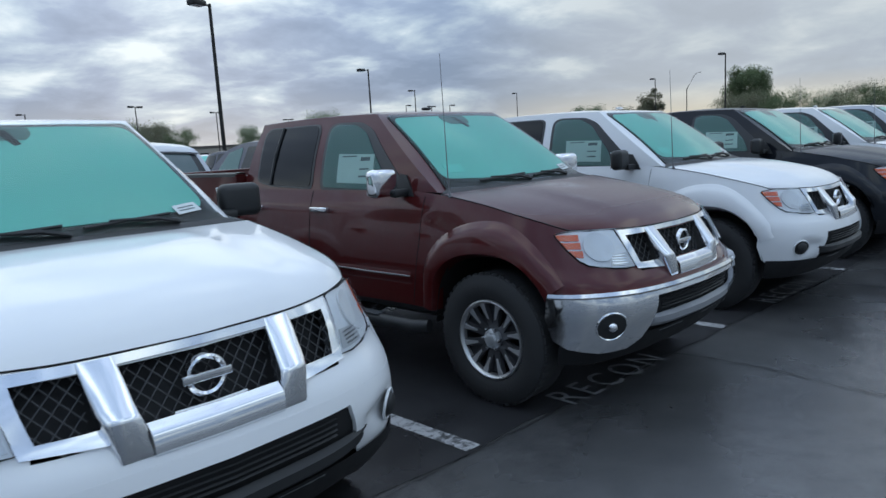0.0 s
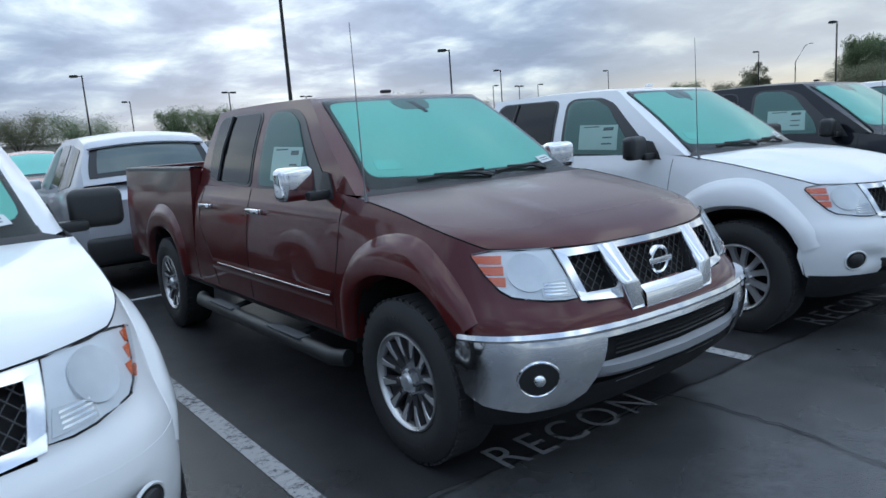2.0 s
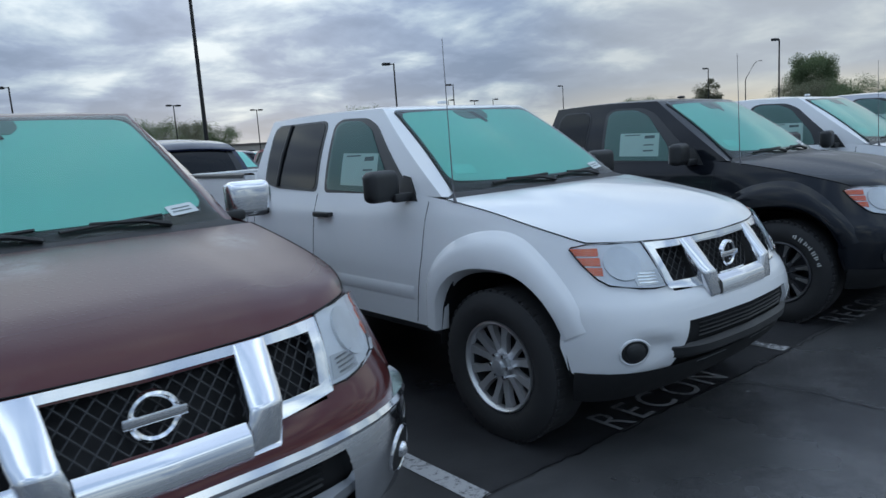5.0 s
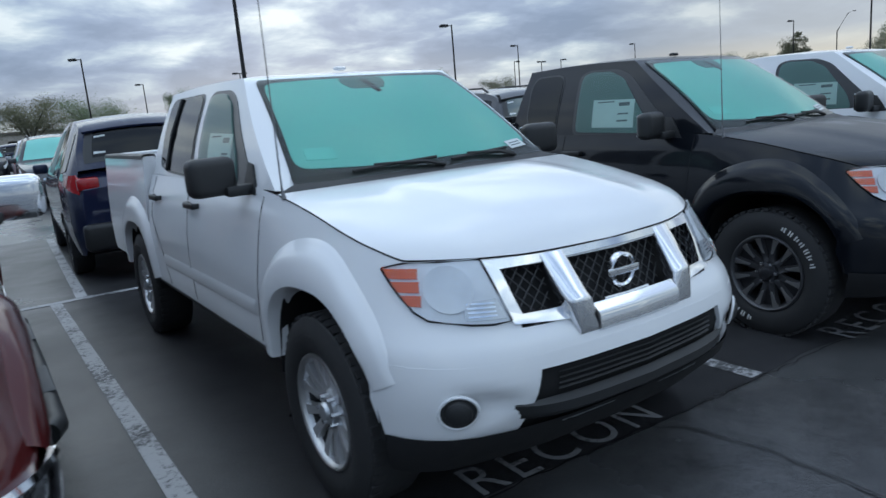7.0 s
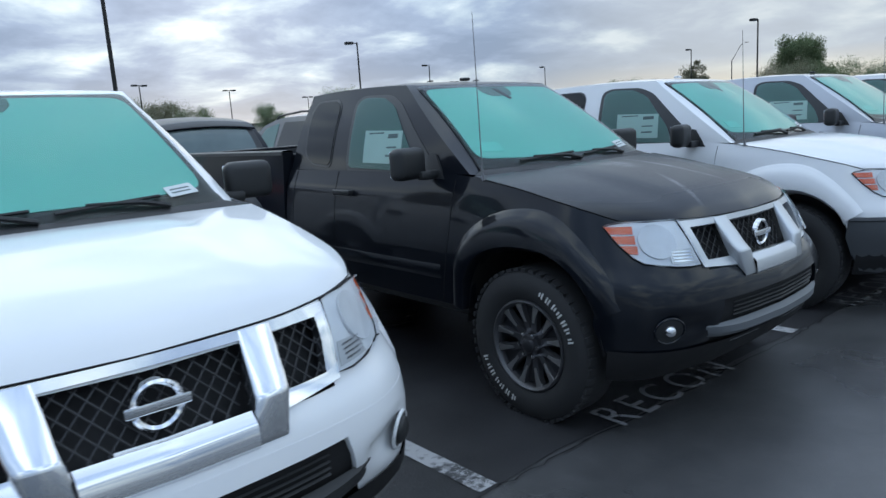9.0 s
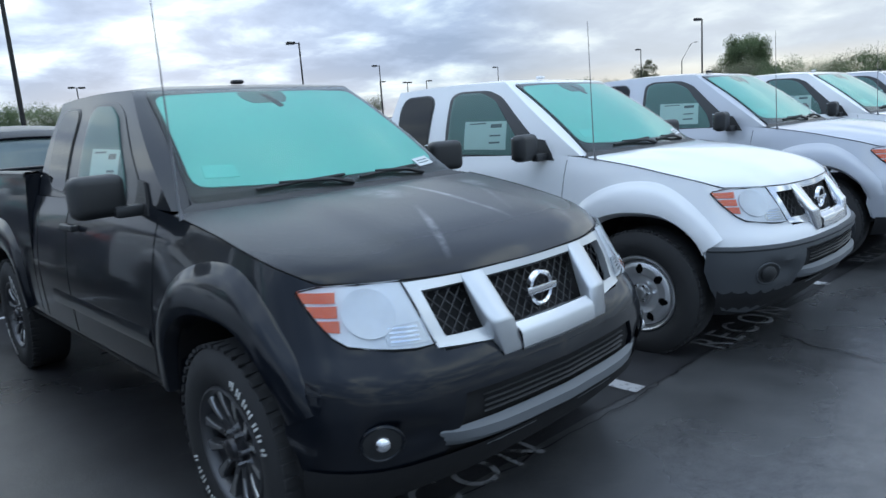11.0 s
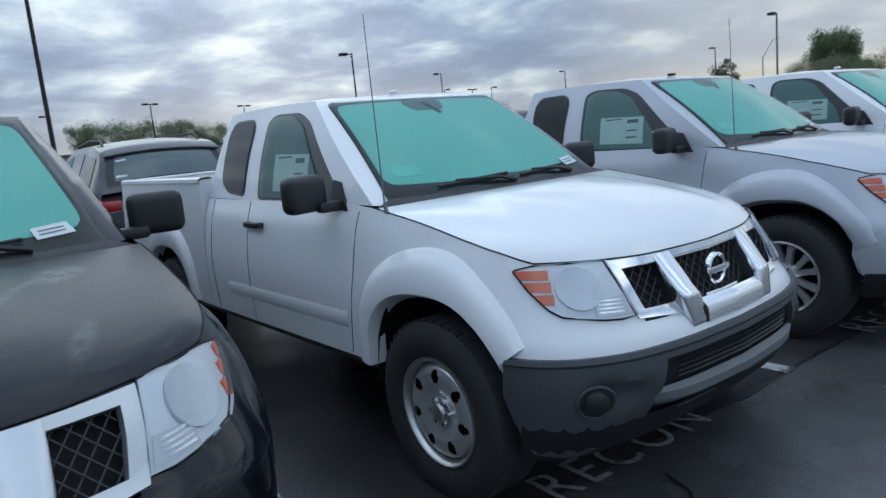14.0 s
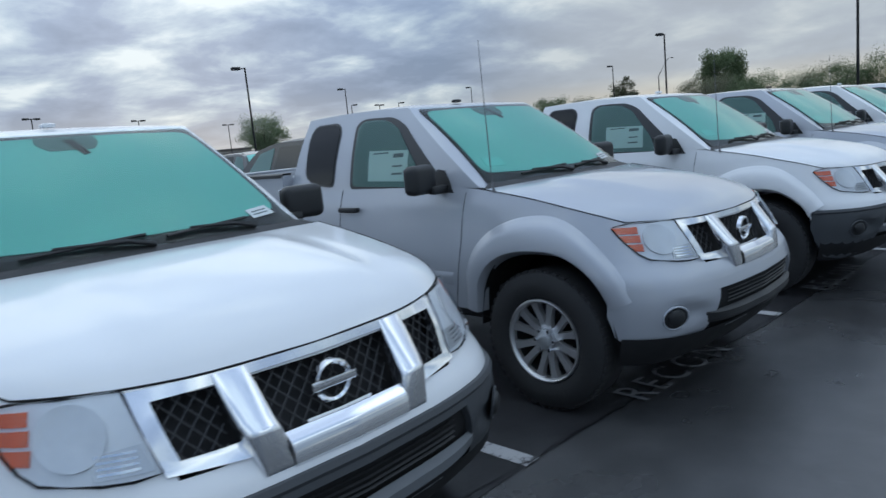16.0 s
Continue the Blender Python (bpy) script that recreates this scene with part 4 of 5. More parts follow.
        rows.append([skin(s, z, d) for z, d in ((0.800, -0.04), (0.798, 0.006), (0.790, 0.030), (0.762, 0.036), (0.752, 0.034), (0.722, 0.010), (0.716, 0.0))])
    grid(bm, rows)
    part("grille_lip", bm, grille, grill)
    def inside(s, z):
        return abs(s) < 0.19 + (z - 0.785) * 0.395 and 0.785 < z < 0.97

    def inside_left(s, z):
        return 0.80 < z < 0.968 and -0.485 - (z - 0.81) * 0.25 < s < -0.335

    def inside_right(s, z):
        return inside_left(-s, z)
    for test in (inside, inside_left, inside_right):      # diamond mesh in each opening
        bm = bmesh.new()
        for family in (-1, 1):
            for k in range(-16, 17):
                run = []
                for j in range(61):
                    z = 0.785 + 0.187 * j / 60
                    s = k * 0.0465 + family * (z - 0.878) * 1.0
                    ok = test(s, z)
                    if ok:
                        run.append(skin(s, z, -0.018 + 0.001 * family))
                    if (not ok or j == 60) and run:
                        if len(run) > 2:
                            tube(bm, [run[0], run[-1]], 0.0024, 4)
                        run = []
        tagged(part("grille_mesh", bm, MESH_GREY, grill), kind="stuff")
    bm = bmesh.new()          # round emblem with a bar
    p0 = skin(0, 0.876, 0.004)
    lathe(bm, [(0.012, 0.066), (-0.006, 0.064), (-0.010, 0.057), (-0.004, 0.049), (0.012, 0.048), (0.012, 0.066)], 40, "y", p0)
    box(bm, p0 + Vector((0, -0.006, 0.0)), (0.158, 0.014, 0.028), 0.005, 2)
    part("emblem", bm, CHROME, grill, "plain round chrome emblem")

    # bumper
    b_mat = {"chrome": CHROME, "body": coat, "grey": GREY_PLASTIC}[bumper]
    top_z, lift = {"chrome": 0.672, "body": 0.690, "grey": 0.672}[bumper], {"chrome": 0.028, "body": 0.001, "grey": 0.010}[bumper]
    bm = bmesh.new()
    low = 0.0 if bumper != "grey" else -0.075
    half_ = [(0.30, top_z + 0.006), (0.70, top_z), (1.06, top_z + 0.014), (1.075, 0.56), (1.035, 0.45), (0.95, 0.408 + low), (0.76, 0.384 + low), (0.60, 0.390 + low * 0.6), (0.53, 0.44), (0.505, 0.50), (0.465, 0.648)]
    outer = half_ + [(-a, b) for a, b in reversed(half_)]
    def scooped(a, z, up):
        u, v = (abs(a) - 0.655) / 0.10, (z - 0.552) / (0.030 + 0.035 * min(1.0, max(0.0, (abs(a) - 0.55) / 0.2)))
        return skin(a, z, up - (0.030 * math.exp(-u ** 4 - v ** 4) if bumper != "chrome" else 0.0))
    patch(bm, outer, scooped, lift, lift + 0.02, 0.028)
    bump = part("bumper", bm, b_mat, root, {"chrome": "chrome front bumper", "body": "body-coloured front bumper", "grey": "unpainted dark grey front bumper"}[bumper])
    bm = bmesh.new()
    rows = []
    for k in range(33 if bumper != "body" else 0):
        s = -1.05 + 2.10 * k / 32
        rows.append([skin(s, z, d) for z, d in ((top_z + 0.028, 0.0), (top_z + 0.024, lift + 0.006), (top_z + 0.006, lift + 0.010), (top_z - 0.004, lift))])
    if rows:
        grid(bm, rows)
        part("bumper_edge", bm, b_mat, bump)
    else:
        bm.free()
    # near-black sheet in place of the shaded depth of the intake
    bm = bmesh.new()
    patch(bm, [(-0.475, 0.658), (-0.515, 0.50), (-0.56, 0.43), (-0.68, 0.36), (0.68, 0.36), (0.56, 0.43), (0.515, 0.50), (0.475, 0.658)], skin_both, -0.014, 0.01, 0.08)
    part("intake", bm, GAP_AND_SHADOW, bump)
    for z in (0.565, 0.585, 0.605, 0.625):
        bm = bmesh.new()
        rows = []
        for k in range(13):
            s = -0.40 + 0.80 * k / 12
            rows.append([skin(s, z - 0.004, -0.012), skin(s, z - 0.002, -0.004), skin(s, z + 0.002, -0.012)])
        grid(bm, rows)
        part("intake_slat", bm, PLASTIC, bump)
    bm = bmesh.new()          # skid bar under the intake
    rows = []
    for k in range(17):
        s = -0.56 + 1.12 * k / 16
        d = 0.05 * (1 - (abs(s) / 0.56) ** 6)
        rows.append([skin(s, z, e * d * 20 - 0.005) for z, e in ((0.540, 0.0), (0.534, 0.033), (0.508, 0.045), (0.484, 0.032), (0.474, 0.0))])
    grid(bm, rows)
    part("skid_bar", bm, SILVER_BAR if bumper == "chrome" else GREY_BAR if wheels == "pro" or bumper == "grey" else PLASTIC, bump)
    for s0 in (-0.36, 0.12):       # pale slots under the skid bar
        bm = bmesh.new()
        patch(bm, [(s0, 0.436), (s0 + 0.24, 0.436), (s0 + 0.235, 0.424), (s0 + 0.005, 0.424)], skin_both, 0.012, 0.006, 0.06)
        part("skid_slot", bm, GREY_BAR, bump)
    # air dam: the shade under the bumper is put into its black
    bm = bmesh.new()
    rows = []
    for k in range(25):
        s = -1.0 + 2.0 * k / 24
        dz = 0.05
        rows.append([skin(s, 0.40 + dz, -0.01 + dz * 0.4), skin(s, 0.345 + dz, 0.006 + dz * 0.3), skin(s, 0.30, 0.004), skin(s, 0.285, -0.06)])
    grid(bm, rows)
    part("air_dam", bm, GAP_AND_SHADOW, bump)
    fog_r, fog_z = (0.070, 0.528) if bumper == "chrome" else (0.058, 0.545)
    for side in (-1, 1):
        def disc(r, side=side):
            return [(side * (0.735 + r * 1.05 * math.cos(t)), fog_z + r * math.sin(t)) for t in np.linspace(0, 2 * math.pi, 28, endpoint=False)]
        bm = bmesh.new()
        tube(bm, [skin(a, b, lift + 0.001) for a, b in disc(fog_r) + disc(fog_r)[:1]], 0.006, 6)
        fog = part("fog_light", bm, CHROME if bumper == "chrome" else b_mat, bump)
        bm = bmesh.new()
        patch(bm, disc(fog_r - 0.002), skin_both, lift + 0.003, 0.006, 0.04)
        part("fog_recess", bm, PLASTIC, fog)
        rr = 0.027 if bumper == "chrome" or wheels == "pro" else 0.046
        c = skin(side * 0.735, fog_z, lift + 0.004)
        nrm = (skin(side * 0.735, fog_z, 0.1) - skin(side * 0.735, fog_z)).normalized()
        turn = Vector((0, -1, 0)).rotation_difference(nrm).to_matrix().to_4x4()
        bm = bmesh.new()
        lathe(bm, [(0.004, rr), (-0.006, rr * 0.92), (-0.013, rr * 0.7), (-0.018, rr * 0.38), (-0.020, 0.001)], 24, "y")
        bmesh.ops.transform(bm, matrix=Matrix.Translation(c) @ turn, verts=bm.verts)
        part("fog_lens", bm, (CHROME if bumper == "chrome" or wheels == "pro" else PLASTIC), fog)

    # cargo box
    for side in (-1, 1):
        bm = bmesh.new()
        rows = []
        ys = [box_start + (end - box_start) * k / 60 for k in range(61)]
        for y in ys:
            lo = arch(y, rear_axle, 0.50 if y < rear_axle else 0.54)
            if not rows:          # closed front end
                rows.append([(side * 0.78, y, lo + (1.345 - lo) * min(k, 16) / 16) for k in range(21)])
            rows.append([flank(y, lo + (1.345 - lo) * k / 16, side, True) for k in range(17)] + [(side * 0.850, y, 1.355), (side * 0.785, y, 1.355), (side * 0.78, y, 1.33), (side * 0.78, y, 0.86)])
        grid(bm, rows)
        part("box_side", bm, coat, root)
        bm = bmesh.new()
        rows = []
        for y in (box_start + 0.01, box_start + 0.6, end - 0.5, end - 0.015):
            rows.append([(side * x, y, z) for x, z in ((0.872, 1.336), (0.868, 1.360), (0.852, 1.369), (0.785, 1.369), (0.775, 1.358), (0.775, 1.33))])
        grid(bm, rows)
        part("box_rail", bm, coat if bumper == "grey" else PLASTIC, root)
        bm = bmesh.new()
        box(bm, (side * 0.800, end - 0.03, 1.06), (0.13, 0.11, 0.42), 0.03, 3)
        part("tail_light", bm, TAIL, root, "red tail light")
    bm = bmesh.new()
    box(bm, (0, (box_start + end) / 2, 0.85), (1.60, end - box_start - 0.02, 0.04), 0.005)
    part("box_floor", bm, PLASTIC, root)
    bm = bmesh.new()
    box(bm, (0, box_start + 0.03, 1.08), (1.57, 0.05, 0.52), 0.012)
    part("box_front", bm, coat, root)
    bm = bmesh.new()
    box(bm, (0, end - 0.03, 1.06), (1.49, 0.07, 0.58), 0.02, 3)
    box(bm, (0, end - 0.03, 1.352), (1.49, 0.075, 0.03), 0.012, 2)
    part("tailgate", bm, coat, root)
    bm = bmesh.new()
    box(bm, (0, end + 0.03, 0.60), (1.70, 0.16, 0.17), 0.035, 3)
    part("rear_bumper", bm, CHROME if bumper != "grey" else GREY_PLASTIC, root, "rear step bumper")

    # frame rails and axles below, so that no light passes under the body
    bm = bmesh.new()
    for side in (-1, 1):
        box(bm, (side * 0.42, 2.7, 0.47), (0.09, 4.7, 0.15), 0.01)
    box(bm, (0, 0.95, 0.50), (1.15, 0.9, 0.34), 0.05)
    box(bm, (0, 2.2, 0.58), (1.5, 2.2, 0.10), 0.02)
    box(bm, (0, rear_axle, 0.39), (1.3, 0.12, 0.12), 0.03)
    part("chassis", bm, GAP_AND_SHADOW, root)

    for side in (-1, 1):
        for y in (FRONT_AXLE, rear_axle):
            wheel(root, side * 0.785, y, wheels, side)
    # antenna, roof aerial foot
    bm = bmesh.new()
    a0 = skin(-s_of_y(1.20), top_edge(s_of_y(1.20)))
    tube(bm, [a0, a0 + Vector((0, 0.01, 0.05)), a0 + Vector((0.012, 0.035, 0.84))], [0.012, 0.004, 0.0017], 6)
    part("antenna", bm, AERIAL, root)
    bm = bmesh.new()
    box(bm, (0, 2.20, 1.780), (0.065, 0.05, 0.022), 0.010, 2)
    part("roof_lamp", bm, coat if coat is WHITE else PLASTIC, root)
    if boards:
        for side in (-1, 1):
            bm = bmesh.new()
            tube(bm, [(side * 0.93, 1.33, 0.40), (side * 0.965, 1.42, 0.395), (side * 0.97, 2.4, 0.395), (side * 0.965, 3.42, 0.395), (side * 0.93, 3.50, 0.40)], 0.045, 12)
            board = part("step_bar", bm, PLASTIC, root, "black tubular step bar")
            for y in (1.95, 2.95):
                bm = bmesh.new()
                box(bm, (side * 0.968, y, 0.436), (0.075, 0.42, 0.012), 0.005)
                part("step_pad", bm, GREY_PLASTIC, board)
                bm = bmesh.new()
                tube(bm, [(side * 0.55, y, 0.45), (side * 0.96, y, 0.395)], 0.02, 6)
                part("step_bracket", bm, PLASTIC, board)
        for side in (-1, 1):
            bm = bmesh.new()
            rows = []
            for k in range(13):
                y = 1.50 + 1.65 * k / 12
                rows.append([skin(side * s_of_y(y), z, d) for z, d in ((0.690, 0.010), (0.692, 0.015), (0.698, 0.015), (0.700, 0.010))])
            grid(bm, rows)
            part("trim_strip", bm, CHROME, root)
    return root


def skin_both(s, z, lift):
    return skin(s, z, lift)


def flank(y, z, side, cargo):
    """A point of the flank by its y; the cargo box stands more upright than the cab."""
    if not cargo:
        p = skin(side * s_of_y(y), z)
        return (p.x, y, z)
    x = float(np.interp(z, (0.30, 0.60, 0.80, 1.0, 1.2, 1.40), (0.865, 0.897, 0.90, 0.892, 0.876, 0.860)))
    return (side * x, y, z)


# sky reflection and the view through are put into this pale uneven tint
SKY_TINTED_GLASS = plain("sky_tinted_glass", (0.10, 0.14, 0.14), 0.10, coat=0.8, vary=0.4, scale=2.5)
plain_sticker = plain("price_sheet", (0.55, 0.70, 0.66), 0.6, vary=0.06)
AERIAL = plain("aerial_rod", (0.16, 0.16, 0.17), 0.4, 0.3)
MESH_GREY = plain("grille_mesh_paint", (0.030, 0.031, 0.034), 0.35, 0.2)
SHADE_LIGHT = plain("sheet_behind_glass", (0.20, 0.68, 0.60), 0.5)
REFLECTOR = plain("lamp_bowl", (0.70, 0.72, 0.74), 0.34, 0.25, vary=0.16, scale=14.0)
GREY_BAR = plain("grey_skid_bar", (0.13, 0.14, 0.15), 0.5)
SILVER_BAR = plain("silver_skid_bar", (0.30, 0.31, 0.33), 0.4, 0.4)


# ---------------------------------------------------------------- ground
bm = bmesh.new()
xs = [-400, -150, -60] + [-30 + 10 * k for k in range(14)] + [150, 300, 800]
ys_ = [-400, -120, -50] + [-20 + 10 * k for k in range(14)] + [160, 300, 900]
grid(bm, [[(x, y, 0) for x in xs] for y in ys_])
tagged(part("ground", bm, ASPHALT, smooth=False), "damp dark grey asphalt of the car lot", "asphalt", kind="structure")

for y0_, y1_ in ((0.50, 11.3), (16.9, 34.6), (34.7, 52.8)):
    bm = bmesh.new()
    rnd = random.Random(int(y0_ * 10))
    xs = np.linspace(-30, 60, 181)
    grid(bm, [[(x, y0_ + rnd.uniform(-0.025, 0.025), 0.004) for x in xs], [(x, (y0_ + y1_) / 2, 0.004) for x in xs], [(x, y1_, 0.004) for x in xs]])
    tagged(part("pavement", bm, SHADED_BAY, smooth=False), "darker damp asphalt of the parking stalls, with vehicle shade in its colour", "asphalt", kind="structure")

STALLS = (-6.95, -4.17, -1.41, 1.345, 4.03, 6.757, 9.453, 12.33, 15.08, 17.83, 20.58, 23.33, 26.08, 28.83)


def stripe(x0, y0, x1, y1, width, label="worn white parking stall line"):
    bm = bmesh.new()
    a, b = Vector((x0, y0, 0.008)), Vector((x1, y1, 0.008))
    d = (b - a).normalized().cross(Vector((0, 0, 1))) * width / 2
    n = max(2, int((b - a).length / 0.4))
    grid(bm, [[a.lerp(b, k / n) - d, a.lerp(b, k / n) + d] for k in range(n + 1)])
    return tagged(part("stall_line", bm, LINE, smooth=False), label, "road marking", "stall lines", "structure")


for x in STALLS:
    stripe(x, 0.50, x - 0.23, 5.82, 0.10)
    stripe(x, 5.94, x, 11.2, 0.10)
stripe(-12, 5.88, 36, 5.88, 0.10, "long white line between the two rows of stalls")


def word(text, x, y, width, height):
    cu = bpy.data.curves.new("word", "FONT")
    cu.body, cu.size, cu.space_character = text, 1.0, 1.25
    tmp = bpy.data.objects.new("tmp", cu)
    me = bpy.data.meshes.new_from_object(tmp)
    bpy.data.objects.remove(tmp)
    co = np.array([v.co for v in me.vertices])
    lo, hi = co.min(0), co.max(0)
    for v in me.vertices:
        v.co = (x + (v.co.x - lo[0]) / (hi[0] - lo[0]) * width, y + (v.co.y - lo[1]) / (hi[1] - lo[1]) * height, 0.009)
    me.name = "stall_word"
    me.materials.clear()
    me.materials.append(WORD)
    ob = new("stall_word", me)
    return tagged(ob, "faded stencilled word RECON painted on the asphalt", "road marking", "stall words", "structure")


TRUCK_X = (-2.80, 0.0, 2.664, 5.53, 8.279, 11.054, 13.79, 16.50, 19.25, 22.0, 24.75)
for k in range(len(STALLS) - 1):
    mid_x = (STALLS[k] + STALLS[k + 1]) / 2
    if -3 < mid_x < 20:
        word("RECON", mid_x - 0.52 + {2: -0.085, 3: 0.11}.get(k, 0.0), 0.50 if k == 3 else 0.445, 1.03, 0.23)


def crack(points, width, seed):
    rnd = random.Random(seed)
    pts = []
    for a, b in zip(points, points[1:]):
        n = max(2, int(math.dist(a, b) / 0.06))
        for k in range(n):
            t = k / n
            pts.append((a[0] + (b[0] - a[0]) * t + rnd.uniform(-0.014, 0.014), a[1] + (b[1] - a[1]) * t + rnd.uniform(-0.014, 0.014)))
    bm = bmesh.new()
    rows = []
    for i, (x, y) in enumerate(pts):
        q = pts[min(i + 1, len(pts) - 1)]
        d = Vector((q[0] - x, q[1] - y, 0)).normalized() if q != (x, y) else Vector((1, 0, 0))
        nrm = Vector((-d.y, d.x, 0)) * width * rnd.uniform(0.35, 1.0)
        rows.append([(x - nrm.x, y - nrm.y, 0.0085), (x + nrm.x, y + nrm.y, 0.0085)])
    grid(bm, rows)
    tagged(part("pavement_crack", bm, SEAL, smooth=False), "dark irregular crack in the asphalt", "crack", "cracks", "structure")


crack([(0.50, 0.62), (0.57, 0.33), (0.60, -0.22), (0.52, -0.55), (0.56, -1.4), (0.4, -2.4)], 0.008, 1)
crack([(3.2, 0.5), (3.32, 0.32), (3.38, -0.04), (3.37, -0.41), (3.3, -1.2)], 0.007, 2)
crack([(8.05, 0.3), (7.95, 0.09), (7.88, -0.38), (7.77, -0.78), (7.8, -1.5)], 0.008, 3)
crack([(-3, 0.46), (1.2, 0.50), (6.73, 0.46), (8.0, 0.54), (9.71, 0.52), (14, 0.5)], 0.006, 4)
crack([(12.9, 0.4), (13.1, -0.3), (12.95, -1.2)], 0.007, 5)


# ---------------------------------------------------------------- the row of pickup trucks
def put(ob, x, y=0.0, z=0.0, turn=0.0):
    ob.matrix_basis = pose(x, y, z, 0, 0, turn)
    return ob


put(pickup("white crew-cab pickup truck with a painted bumper", WHITE, "crew"), -2.868, -0.02, 0, 2.6)
put(pickup("maroon crew-cab long-bed pickup truck with chrome bumper and mirrors", MAROON, "crew", True, "chrome", "machined", True, True), 0.015, -0.005, 0.012, 2.3)
t2 = put(pickup("white crew-cab pickup truck with a painted bumper", WHITE, "crew"), 2.735, 0.040, 0, 2.0)
put(pickup("black extended-cab off-road pickup truck with silver grille", BLACK, "king", False, "body", "pro", False, False, STEEL), 5.568, 0.011, -0.004, 1.2)
t4 = put(pickup("white extended-cab pickup truck with dark grey bumper and steel wheels", WHITE, "king", False, "grey", "steel"), 8.231, 0.015, -0.012, 3.0)
t5 = put(pickup("silver extended-cab pickup truck with a painted bumper", SILVER, "king", False, "body", "spoke"), 10.911, -0.011, 0.015, 1.9)
copy_thing(t4, pose(13.75, 0.0, 0.01))
copy_thing(t5, pose(16.50, 0.0, 0.01))
copy_thing(t4, pose(19.25, 0.03, 0.01))
copy_thing(t2, pose(22.0, 0.0, 0.01))
copy_thing(t5, pose(24.75, 0.0, 0.01))
copy_thing(t2, pose(-5.55, 0.0, 0))


# ---------------------------------------------------------------- cars of the other rows
SUV = dict(length=4.65, half=0.91, sill=0.30,
           belt=[(0, 0.64), (0.10, 0.83), (0.35, 0.97), (1.15, 1.10), (2.4, 1.10), (3.9, 1.17), (4.45, 1.17), (4.65, 1.0)],
           roof=[(0, 0.64), (0.10, 0.83), (0.35, 0.97), (1.15, 1.10), (1.95, 1.65), (2.6, 1.74), (3.7, 1.725), (4.25, 1.64), (4.55, 1.20), (4.65, 1.0)])
SEDAN = dict(length=4.80, half=0.90, sill=0.24,
             belt=[(0, 0.55), (0.10, 0.70), (0.4, 0.80), (1.25, 0.93), (2.5, 0.95), (3.8, 1.02), (4.6, 1.03), (4.8, 0.85)],
             roof=[(0, 0.55), (0.10, 0.70), (0.4, 0.80), (1.25, 0.93), (2.1, 1.38), (2.7, 1.45), (3.4, 1.42), (4.2, 1.06), (4.6, 1.03), (4.8, 0.85)])


